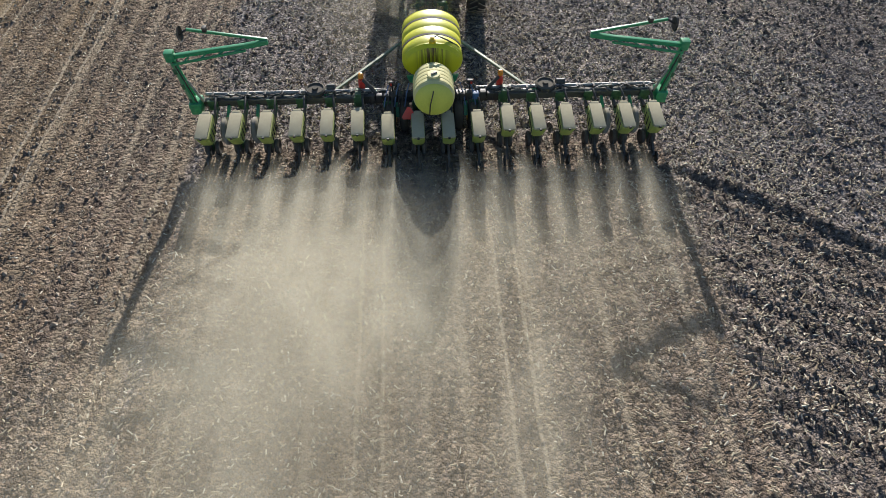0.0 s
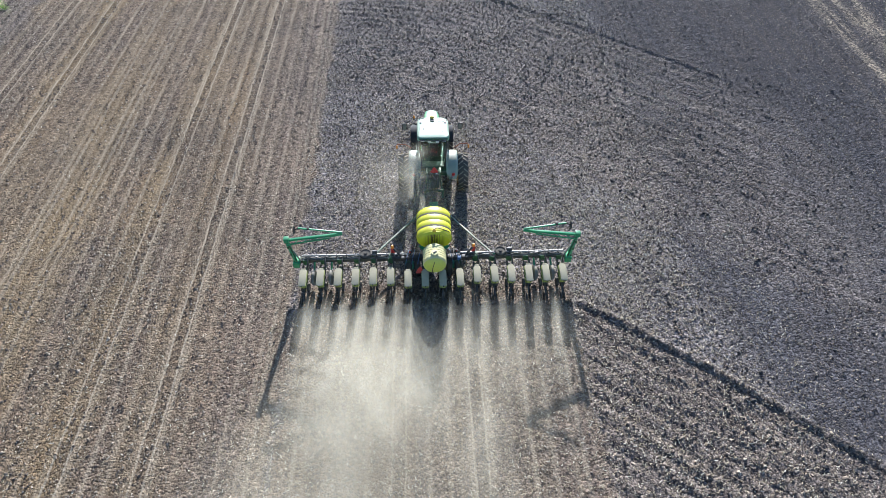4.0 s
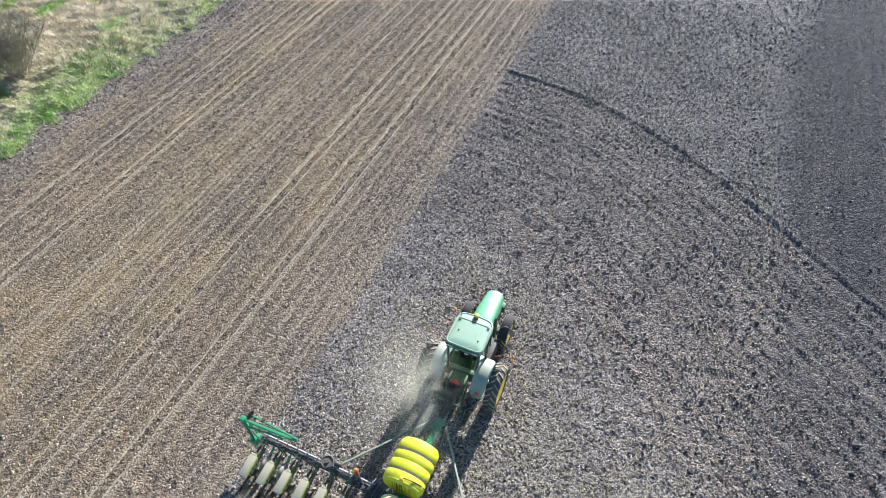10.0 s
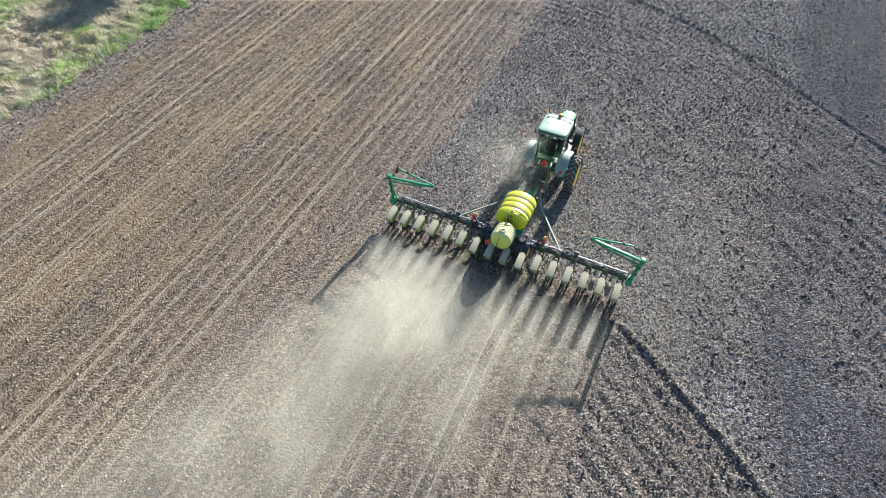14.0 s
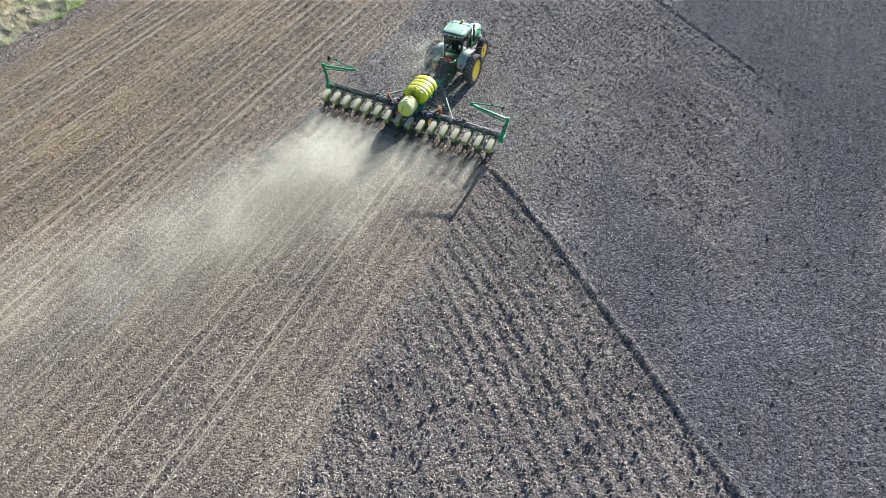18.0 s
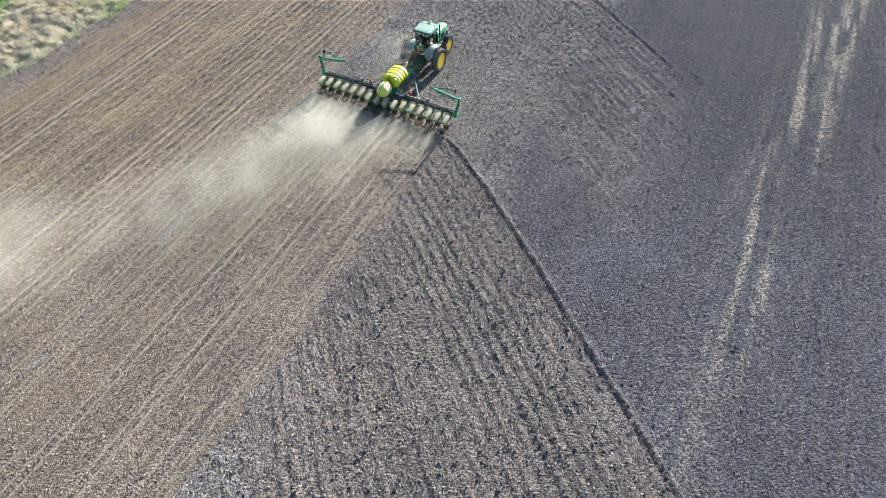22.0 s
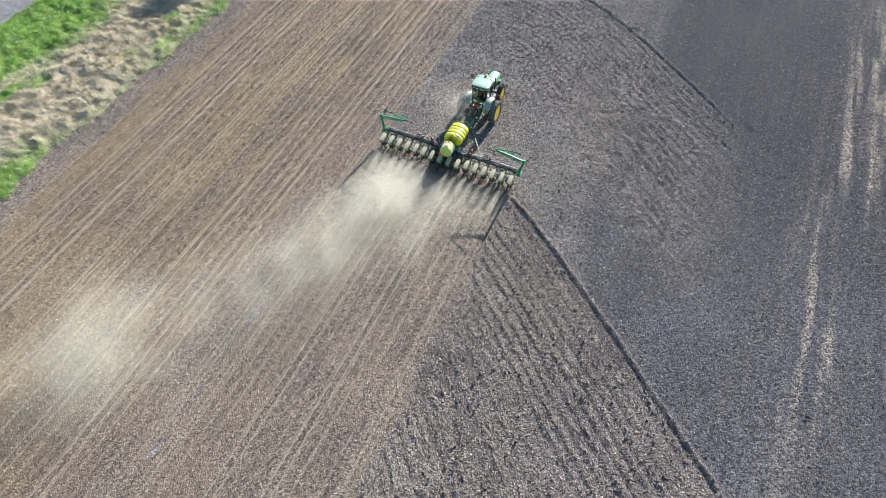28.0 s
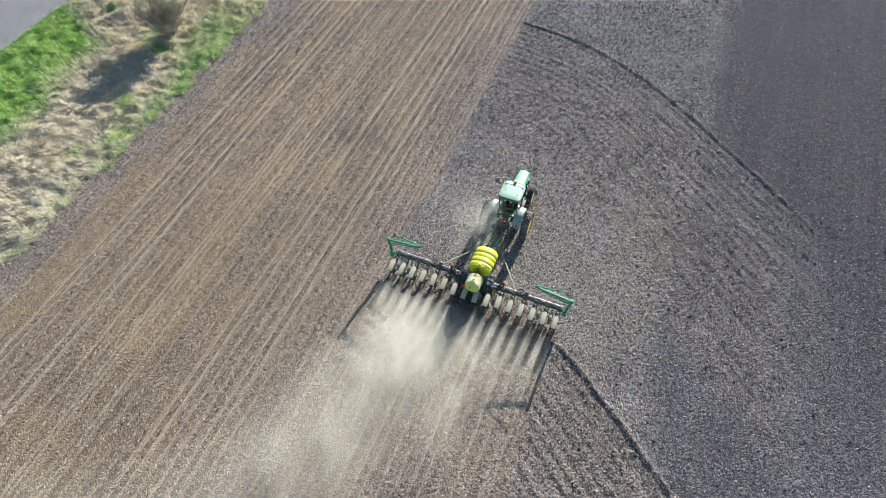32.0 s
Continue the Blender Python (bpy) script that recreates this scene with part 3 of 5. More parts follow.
# ---------------------------------------------------------------- mesh helpers


def part(name, bm, material, parent, label="", smooth=True):
    """Links a bmesh as one mesh object under a thing or part, or as a thing where parent is None."""
    me = bpy.data.meshes.new(name)
    bmesh.ops.recalc_face_normals(bm, faces=bm.faces)
    bm.to_mesh(me)
    bm.free()
    if smooth:
        for p in me.polygons:
            p.use_smooth = True
        me.set_sharp_from_angle(angle=radians(38))
    me.materials.append(material)
    ob = new(name, me)
    if parent is not None:
        ob.parent = parent
    if label:
        ob["label"] = label
    return ob


def thing(name, label, category, group=""):
    ob = new(name)
    ob.empty_display_size = 0.3
    return tagged(ob, label, category, group)


def block(sx, sy, sz, at=(0, 0, 0), bevel=0.02, turn=(0, 0, 0), bm=None, top=(1, 1), shift=(0, 0)):
    """A bevelled box; top scales its upper face, shift slides it."""
    bm = bm or bmesh.new()
    m = pose(*at, *turn)
    vs = {}
    for i in (-1, 1):
        for j in (-1, 1):
            for k in (-1, 1):
                kx, ky = top if k > 0 else (1, 1)
                ox, oy = shift if k > 0 else (0, 0)
                vs[i, j, k] = bm.verts.new(m @ Vector((i * sx / 2 * kx + ox, j * sy / 2 * ky + oy, k * sz / 2)))
    order = (((-1, -1, -1), (-1, 1, -1), (1, 1, -1), (1, -1, -1)), ((-1, -1, 1), (1, -1, 1), (1, 1, 1), (-1, 1, 1)),
             ((-1, -1, -1), (1, -1, -1), (1, -1, 1), (-1, -1, 1)), ((1, -1, -1), (1, 1, -1), (1, 1, 1), (1, -1, 1)),
             ((1, 1, -1), (-1, 1, -1), (-1, 1, 1), (1, 1, 1)), ((-1, 1, -1), (-1, -1, -1), (-1, -1, 1), (-1, 1, 1)))
    fs = [bm.faces.new([vs[c] for c in f]) for f in order]
    if bevel > 0:
        edges = {e for f in fs for e in f.edges}
        bmesh.ops.bevel(bm, geom=list(edges), offset=bevel, segments=2, affect="EDGES", profile=0.6)
    return bm


def rod(points, radius, bm=None, sides=8, ends=True):
    """A round bar or hose along points."""
    bm = bm or bmesh.new()
    pts = [Vector(p) for p in points]
    rings = []
    for i, p in enumerate(pts):
        d = (pts[min(i + 1, len(pts) - 1)] - pts[max(i - 1, 0)]).normalized()
        a = d.orthogonal().normalized() if i == 0 else (a - d * a.dot(d)).normalized()
        b = d.cross(a)
        rings.append([bm.verts.new(p + (a * math.cos(q) + b * math.sin(q)) * radius) for q in (2 * math.pi * s / sides for s in range(sides))])
    for r, t in zip(rings, rings[1:]):
        for s in range(sides):
            bm.faces.new((r[s], r[(s + 1) % sides], t[(s + 1) % sides], t[s]))
    if ends:
        bm.faces.new(rings[0][::-1])
        bm.faces.new(rings[-1])
    return bm


def sag(a, b, drop, n=8):
    """Points of a hanging hose from a to b."""
    a, b = Vector(a), Vector(b)
    return [a.lerp(b, i / n) + Vector((0, 0, -drop * 4 * (i / n) * (1 - i / n))) for i in range(n + 1)]


def beam(a, b, w, h, bm=None, bevel=0.012):
    """A square tube from a to b."""
    a, b = Vector(a), Vector(b)
    bm = bm or bmesh.new()
    d = b - a
    m = Matrix.Translation((a + b) / 2) @ d.to_track_quat("Y", "Z").to_matrix().to_4x4()
    got = block(w, d.length, h, bevel=bevel)
    got.transform(m)
    me = bpy.data.meshes.new("beam")
    got.to_mesh(me)
    got.free()
    bm.from_mesh(me)
    bpy.data.meshes.remove(me)
    return bm


def lathe(profile, axis="x", sides=40, at=(0, 0, 0), bm=None):
    """Turns (radius, along) pairs round an axis."""
    bm = bm or bmesh.new()
    o = Vector(at)
    rings = []
    for r, t in profile:
        ring = []
        for s in range(sides):
            q = 2 * math.pi * s / sides
            c, d = math.cos(q) * max(r, 1e-4), math.sin(q) * max(r, 1e-4)
            v = {"x": (t, c, d), "y": (c, t, d), "z": (c, d, t)}[axis]
            ring.append(bm.verts.new(o + Vector(v)))
        rings.append(ring)
    for a, b in zip(rings, rings[1:]):
        for s in range(sides):
            bm.faces.new((a[s], a[(s + 1) % sides], b[(s + 1) % sides], b[s]))
    if profile[0][0] > 1e-3:
        bm.faces.new(rings[0])
    if profile[-1][0] > 1e-3:
        bm.faces.new(rings[-1])
    return bm


# ---------------------------------------------------------------- tractor
TX = 0.16                                   # the tractor runs a little beside the planter's middle
REAR, FRONT = 6.42, 9.24                    # axles
tractor = thing("tractor", "green row-crop tractor with yellow wheel rims, dusty, pulling a planter", "tractor")


def wheel(x, y, r, w, rim_r, lugs, out):
    """A lugged farm tyre on a yellow dished rim; out: which side the dish shows."""
    hub = part("wheel", lathe([(0.0, -w * 0.3), (0.13, -w * 0.3), (0.15, w * 0.32 * 1), (0.09, w * 0.40), (0, w * 0.40)], "x", 16), YELLOW, tractor)
    hub.matrix_basis = pose(x, y, r - 0.03, 0, 0, 0 if out > 0 else 180)
    prof = [(rim_r, -w * 0.42), (rim_r + 0.03, -w * 0.48), (r * 0.82, -w * 0.52), (r * 0.93, -w * 0.49), (r * 0.955, -w * 0.30), (r * 0.96, 0),
            (r * 0.955, w * 0.30), (r * 0.93, w * 0.49), (r * 0.82, w * 0.52), (rim_r + 0.03, w * 0.48), (rim_r, w * 0.42), (rim_r - 0.01, 0), (rim_r, -w * 0.42)]
    part("tyre", lathe(prof, "x", 56), RUBBER, hub)
    lug = bmesh.new()
    for i in range(lugs):
        for side in (-1, 1):
            q0 = 2 * math.pi * (i + (0.5 if side > 0 else 0)) / lugs
            inner, outer = [], []
            for s, dq in ((0.03, 0.0), (0.52, -0.23)):
                for e in (-0.032, 0.032):
                    q = q0 + dq * 0.98 / r * 0.9 + e / r * 0.98
                    for rad, keep in ((r * 0.94, inner), (r * (1.0 if s < 0.3 else 0.975), outer)):
                        keep.append(lug.verts.new((side * w * s, math.sin(q) * rad, math.cos(q) * rad)))
            a, b, c, d = outer
            e, f, g, h = inner
            for face in ((a, b, d, c), (a, b, f, e), (c, d, h, g), (a, c, g, e), (b, d, h, f)):
                lug.faces.new(face)
    part("tyre_tread", lug, LUGDUST, hub, "soil-crusted chevron lugs", smooth=False)
    part("rim", lathe([(rim_r + 0.012, -w * 0.44), (rim_r - 0.02, -w * 0.3), (rim_r - 0.05, w * 0.02), (rim_r * 0.55, w * 0.12), (0.14, w * 0.16), (0.14, w * 0.05),
                       (rim_r * 0.55, w * 0.04), (rim_r - 0.07, -w * 0.05), (rim_r - 0.06, w * 0.3), (rim_r + 0.012, w * 0.46)], "x", 40), YELLOW, hub, "yellow dished steel rim")
    for i in range(8):
        q = 2 * math.pi * i / 8
        part("wheel_nut", lathe([(0.022, 0), (0.022, 0.03), (0.012, 0.035)], "x", 6, (w * 0.155, math.cos(q) * 0.21, math.sin(q) * 0.21)), STEEL, hub)
    return hub


wheel(TX - 1.50, REAR, 1.0, 0.50, 0.64, 22, -1)
wheel(TX + 1.50, REAR, 1.0, 0.50, 0.64, 22, 1)
wheel(TX - 0.95, FRONT, 0.76, 0.42, 0.45, 19, -1)
wheel(TX + 0.92, FRONT, 0.76, 0.42, 0.45, 19, 1)
part("rear_axle", lathe([(0.16, -1.45), (0.2, -0.5), (0.2, 0.5), (0.16, 1.45)], "x", 20, (TX, REAR, 0.97)), SHADEDGREEN, tractor)
part("front_axle", block(1.6, 0.26, 0.24, (TX, FRONT, 0.68), 0.05), SHADEDGREEN, tractor)
part("gearbox", block(0.62, 2.3, 0.75, (TX, 6.7, 0.98), 0.1), SHADEDGREEN, tractor)
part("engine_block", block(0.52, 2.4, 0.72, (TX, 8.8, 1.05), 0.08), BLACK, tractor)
part("front_weight_block", block(0.95, 0.34, 0.42, (TX, 10.42, 0.82), 0.06), SHADEDGREEN, tractor)


def hood():
    """Long rounded bonnet: cross sections from the cab to the nose, sloping down forwards."""
    bm = bmesh.new()
    rings = []
    for y, w, top, low, r in ((7.95, 1.00, 2.22, 1.38, 0.16), (8.6, 0.97, 2.22, 1.36, 0.20), (9.4, 0.90, 2.15, 1.34, 0.22), (10.0, 0.82, 2.05, 1.30, 0.22),
                              (10.30, 0.72, 1.96, 1.25, 0.20), (10.44, 0.58, 1.82, 1.20, 0.16)):
        ring = []
        for x, z in ((-w / 2, low), (-w / 2, top - r), (-w / 2 + r * 0.12, top - r * 0.5), (-w / 2 + r * 0.5, top - r * 0.12), (-w / 2 + r, top), (-w * 0.12, top + 0.025), (w * 0.12, top + 0.025),
                     (w / 2 - r, top), (w / 2 - r * 0.5, top - r * 0.12), (w / 2 - r * 0.12, top - r * 0.5), (w / 2, top - r), (w / 2, low)):
            ring.append(bm.verts.new((TX + x, y, z)))
        rings.append(ring)
    for a, b in zip(rings, rings[1:]):
        for s in range(len(a) - 1):
            bm.faces.new((a[s], a[s + 1], b[s + 1], b[s]))
    bm.faces.new(rings[0])
    bm.faces.new(rings[-1][::-1])
    return bm


bonnet = part("hood", hood(), HOODGREEN, tractor, "glossy green engine hood")
part("grille", block(0.5, 0.05, 0.5, (TX, 10.455, 1.50), 0.02), BLACK, bonnet, "black front grille")
for sx in (-1, 1):
    part("side_vent", block(0.03, 1.0, 0.36, (TX + sx * 0.468, 9.05, 1.62), 0.012, (0, 0, sx * -1.5)), BLACK, bonnet, "black hood side vent")
    part("headlight", block(0.16, 0.05, 0.12, (TX + sx * 0.2, 10.46, 1.68), 0.02), WHITE, bonnet)

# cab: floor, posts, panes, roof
cab = part("cab", block(1.36, 1.62, 0.34, (TX, 7.08, 1.30), 0.06), SHADEDGREEN, tractor, "green cab base")
POSTS = {(-1, 0): ((-0.60, 6.30, 1.35), (-0.66, 6.38, 3.08)), (1, 0): ((0.60, 6.30, 1.35), (0.66, 6.38, 3.08)),
         (-1, 1): ((-0.80, 6.98, 1.35), (-0.76, 6.95, 3.08)), (1, 1): ((0.80, 6.98, 1.35), (0.76, 6.95, 3.08)),
         (-1, 2): ((-0.62, 7.92, 1.35), (-0.68, 7.74, 3.08)), (1, 2): ((0.62, 7.92, 1.35), (0.68, 7.74, 3.08))}
for a, b in POSTS.values():
    part("cab_post", beam((a[0] + TX, a[1], a[2]), (b[0] + TX, b[1], b[2]), 0.075, 0.075), BLACK, cab, "black cab post")


def pane(a, b, c, d):
    """A thin glass pane between four corners."""
    pts = [Vector((p[0] + TX, p[1], p[2])) for p in (a, b, c, d)]
    n = (pts[1] - pts[0]).cross(pts[3] - pts[0]).normalized() * 0.008
    bm = bmesh.new()
    f, g = [bm.verts.new(p + n) for p in pts], [bm.verts.new(p - n) for p in pts]
    bm.faces.new(f)
    bm.faces.new(g[::-1])
    for i in range(4):
        bm.faces.new((f[i], g[i], g[(i + 1) % 4], f[(i + 1) % 4]))
    return bm


for k1, k2 in (((-1, 0), (1, 0)), ((-1, 1), (-1, 0)), ((1, 0), (1, 1)), ((-1, 2), (-1, 1)), ((1, 1), (1, 2)), ((1, 2), (-1, 2))):
    (a, b), (c, d) = POSTS[k1], POSTS[k2]
    low = 0.25 if k1[1] == k2[1] == 0 else 0.12
    a2, c2 = (Vector(a).lerp(b, low)), (Vector(c).lerp(d, low))
    g = part("window_pane", pane(a2, c2, d, b), GLASS, cab, "tinted cab glass", smooth=False)
    g.visible_shadow = False
seat = part("operator_seat", block(0.52, 0.5, 0.16, (TX, 6.95, 1.85), 0.05), INTERIOR, cab, "empty dark operator seat")
part("seat_back", block(0.5, 0.14, 0.7, (TX, 6.72, 2.25), 0.05, (-8, 0, 0)), INTERIOR, cab)
part("steering_wheel", lathe([(0.19, 0), (0.205, 0.015), (0.19, 0.03), (0.175, 0.015), (0.19, 0)], "z", 24, (TX, 7.42, 2.16)), INTERIOR, cab)
part("steering_column", rod([(TX, 7.62, 1.5), (TX, 7.43, 2.16)], 0.05), INTERIOR, cab)
part("display", block(0.26, 0.05, 0.2, (TX + 0.42, 7.3, 2.2), 0.015), INTERIOR, cab)


def roof_shell():
    bm = bmesh.new()
    rings = []
    for z, k, dy in ((3.06, 0.93, 0), (3.12, 1.0, 0), (3.22, 1.0, 0), (3.28, 0.97, 0), (3.305, 0.88, 0), (3.315, 0.5, 0)):
        ring = []
        for i in range(36):
            q = 2 * math.pi * i / 36
            c, s = math.cos(q), math.sin(q)
            e = 0.26
            x = math.copysign(abs(c) ** e, c) * 0.79 * k * (1.0 - 0.05 * s)
            y = math.copysign(abs(s) ** e, s) * 0.80 * k
            if s > 0:
                y += 0.10 * (1 - (x / 0.8) ** 2) * k
            ring.append(bm.verts.new((TX + x, 7.02 + y, z)))
        rings.append(ring)
    for a, b in zip(rings, rings[1:]):
        for s in range(36):
            bm.faces.new((a[s], a[(s + 1) % 36], b[(s + 1) % 36], b[s]))
    bm.faces.new(rings[-1])
    bm.faces.new(rings[0][::-1])
    return bm


roof = part("roof", roof_shell(), ROOFGREEN, tractor, "pale green cab roof")
part("roof_lip", rod([(TX - 0.70, 6.235, 3.24), (TX + 0.70, 6.235, 3.24)], 0.035), SHADEDGREEN, roof)
rim = []
for i in range(49):
    q = 2 * math.pi * i / 48
    c, d = math.cos(q), math.sin(q)
    x = math.copysign(abs(c) ** 0.26, c) * 0.735 * (1.0 - 0.05 * d)
    rim.append((TX + x, 7.02 + math.copysign(abs(d) ** 0.26, d) * 0.74 + (0.09 * (1 - (x / 0.8) ** 2) if d > 0 else 0), 3.295))
part("roof_rim", rod(rim, 0.03, sides=6, ends=False), ROOFRIM, roof, "raised pale rim round the cab roof")
part("roof_seam", block(1.15, 0.02, 0.012, (TX, 7.52, 3.318), 0.004), SHADEDGREEN, roof)
part("rear_rail", rod([(TX - 0.66, 6.26, 3.20), (TX - 0.66, 6.12, 3.24), (TX + 0.66, 6.12, 3.24), (TX + 0.66, 6.26, 3.20)], 0.022, sides=6), BLACK, roof, "rear lamp rail of the cab roof")
for x in (-0.20, 0.20):
    part("work_light", block(0.15, 0.07, 0.10, (TX + x, 6.16, 3.14), 0.02), WHITE, roof, "cab work light")
beacon_arm = part("beacon_arm", rod([(TX - 0.66, 7.70, 3.22), (TX - 0.92, 7.74, 3.26), (TX - 0.92, 7.74, 3.40)], 0.018, sides=6), BLACK, roof)
part("beacon", lathe([(0.05, 0), (0.055, 0.05), (0.04, 0.11), (0, 0.12)], "z", 14, (TX - 0.92, 7.74, 3.39)), ORANGE, beacon_arm, "small amber beacon")
part("aerial", rod([(TX - 0.60, 7.60, 3.28), (TX - 0.63, 7.56, 3.85)], 0.008, sides=5), BLACK, roof, "thin roof aerial")
for x, y in ((-0.60, 7.45), (0.62, 7.45)):
    part("roof_vent", block(0.10, 0.13, 0.03, (TX + x, y, 3.315), 0.012), BLACK, roof)
for x, y in ((-0.45, 6.95), (0.45, 6.75)):
    part("roof_bolt", lathe([(0.03, 0), (0.03, 0.02), (0.015, 0.026)], "z", 10, (TX + x, y, 3.312)), BLACK, roof)
receiver = part("satellite_receiver", lathe([(0.10, 0), (0.115, 0.02), (0.11, 0.06), (0.07, 0.085), (0, 0.09)], "z", 20, (TX - 0.02, 7.82, 3.33)), YELLOW, roof, "yellow satellite receiver dome")
part("receiver_bracket", block(0.16, 0.30, 0.06, (TX - 0.02, 7.66, 3.32), 0.015), BLACK, roof)
for sx in (-1, 1):
    for y, a in ((6.24, 0), (7.86, 0)):
        part("work_light", block(0.19, 0.08, 0.10, (TX + sx * 0.52, y, 3.15), 0.02), WHITE, roof, "cab work light")
    # fenders with tail lamps
    bm = bmesh.new()
    rings = []
    for i in range(15):
        q = radians(24 + 96 * i / 14)
        rad = 1.10
        y, z = REAR - math.cos(q) * rad, 0.99 + math.sin(q) * rad * 0.99
        w = math.sqrt(1 - (1 - min(1, (i + 0.6) / 4.0)) ** 2)     # rounded tail
        rings.append([bm.verts.new((TX + sx * (0.93 + dx * w), y, z + dz)) for dx, dz in ((-0.30, 0.0), (-0.15, 0.025), (0.15, 0.025), (0.26, 0.0), (0.30, -0.04), (0.30, -0.09), (-0.30, -0.06))])
    for a, b in zip(rings, rings[1:]):
        for s in range(7):
            bm.faces.new((a[s], a[(s + 1) % 7], b[(s + 1) % 7], b[s]))
    bm.faces.new(rings[0])
    bm.faces.new(rings[-1][::-1])
    fender = part("fender", bm, FENDER, tractor, "dust-coated rear fender")
    part("tail_light", lathe([(0.085, 0), (0.085, -0.04), (0.05, -0.055), (0, -0.055)], "y", 18, (TX + sx * 0.98, 5.50, 1.62)), RED, fender)
    part("fender_lamp", block(0.17, 0.06, 0.11, (TX + sx * 0.90, 5.43, 1.49), 0.02), STEEL, fender)
    # lit warning arms at the sides
    arm = part("warning_arm", rod([(TX + sx * 1.1, 7.20, 1.92), (TX + sx * 1.40, 7.25, 2.12), (TX + sx * 1.80, 7.28, 2.12), (TX + sx * 1.84, 7.28, 1.98)], 0.022), ARMPAINT, tractor, "rusty orange side warning-lamp arm")
    part("amber_lamp", block(0.09, 0.07, 0.17, (TX + sx * 1.84, 7.28, 1.93), 0.02), ORANGE, arm)
    # mirrors
    stalk = part("mirror_stalk", rod([(TX + sx * 0.70, 7.84, 2.85), (TX + sx * 1.15, 8.10, 2.90), (TX + sx * 1.42, 8.12, 2.80)], 0.018), BLACK, tractor)
    part("mirror", block(0.24, 0.07, 0.40, (TX + sx * 1.44, 8.12, 2.58), 0.03, (0, 0, sx * -12)), BLACK, stalk, "black wing mirror")
    part("mirror_glass", block(0.20, 0.012, 0.35, (TX + sx * 1.43, 8.08, 2.58), 0.004, (0, 0, sx * -12)), STEEL, stalk)
    # front fenders
    bm = bmesh.new()
    rings = []
    for i in range(8):
        q = radians(35 + 90 * i / 7)
        y, z = FRONT - math.cos(q) * 0.86, 0.73 + math.sin(q) * 0.86
        rings.append([bm.verts.new((TX + sx * (0.75 + dx), y, z + dz)) for dx, dz in ((0, 0), (0.38, 0), (0.38, -0.03), (0, -0.03))])
    for a, b in zip(rings, rings[1:]):
        for s in range(4):
            bm.faces.new((a[s], a[(s + 1) % 4], b[(s + 1) % 4], b[s]))
    bm.faces.new(rings[0])
    bm.faces.new(rings[-1][::-1])
    part("front_fender", bm, FRONTFENDER, tractor, "black front wheel fender")
    # lower links and lift rods of the hitch
    part("lower_link", beam((TX + sx * 0.36, 6.1, 0.72), (TX + sx * 0.45, 5.02, 0.62), 0.07, 0.12), SHADEDGREEN, tractor)
    part("lift_rod", rod([(TX + sx * 0.40, 5.35, 0.66), (TX + sx * 0.34, 5.75, 1.45)], 0.035), SHADEDGREEN, tractor)
    part("lift_arm", beam((TX + sx * 0.32, 6.1, 1.5), (TX + sx * 0.34, 5.68, 1.48), 0.08, 0.12), SHADEDGREEN, tractor)
    part("fuel_tank", block(0.34, 1.3, 0.62, (TX + sx * 0.70, 7.75, 0.98), 0.08), BLACK if sx > 0 else SHADEDGREEN, tractor)
for i in range(4):
    part("step", block(0.34, 0.20, 0.03, (TX - 0.98 - 0.03 * (3 - i), 7.62, 0.48 + 0.27 * i), 0.008), BLACK, tractor, "black cab step")
part("exhaust_stack", lathe([(0.075, 1.9), (0.085, 2.2), (0.085, 2.75), (0.06, 2.8), (0.06, 3.1), (0.05, 3.12), (0, 3.05)], "z", 18, (TX + 0.70, 8.12, 0)), BLACK, tractor, "dark exhaust stack beside the cab")
part("quick_hitch", block(0.95, 0.10, 0.12, (TX, 4.98, 1.02), 0.02), SHADEDGREEN, tractor)
for sx in (-1, 1):
    part("quick_hitch_leg", block(0.11, 0.10, 0.52, (TX + sx * 0.44, 4.97, 0.80), 0.02), SHADEDGREEN, tractor)
part("valve_bank", block(0.52, 0.22, 0.34, (TX, 5.62, 1.42), 0.03), BLACK, tractor, "hydraulic coupler bank")
part("drawbar", block(0.12, 1.5, 0.07, (TX, 5.3, 0.50), 0.015), SHADEDGREEN, tractor)
part("top_link", rod([(TX, 5.95, 1.25), (TX, 5.05, 1.10)], 0.045), SHADEDGREEN, tractor)


def triangle_sign(at, size, parent, tilt):
    bm = bmesh.new()
    m = pose(*at, tilt, 0, 0)
    front, back = [], []
    for i in range(3):
        for e in (-0.18, 0.18):
            q = radians(90 + 120 * i) + e
            v = Vector((math.cos(q) * size, 0, math.sin(q) * size))
            front.append(bm.verts.new(m @ (v + Vector((0, -0.006, 0)))))
            back.append(bm.verts.new(m @ (v + Vector((0, 0.006, 0)))))
    bm.faces.new(front)
    bm.faces.new(back[::-1])
    for i in range(6):
        bm.faces.new((front[i], back[i], back[(i + 1) % 6], front[(i + 1) % 6]))
    return part("warning_triangle", bm, RED, parent, "red slow-vehicle triangle", smooth=False)


triangle_sign((TX + 0.02, 5.50, 1.86), 0.21, tractor, 0)
part("triangle_bracket", block(0.05, 0.04, 0.35, (TX + 0.02, 5.54, 1.68), 0.01), BLACK, tractor)
hr = random.Random(5)
for i in range(12):
    x0 = TX - 0.24 + 0.044 * i
    a, b = (x0, 5.50, 1.30 + 0.25 * hr.random()), (0.10 + 0.02 * (i - 6), 4.3 - 0.05 * (i % 3), 0.92)
    part("hydraulic_hose", rod([a, (x0, 5.34, a[2] + 0.05), *sag((x0, 5.22, a[2]), b, 0.10 + 0.25 * hr.random(), 8)], 0.016, sides=6), HOSE, tractor, "black hydraulic hose")

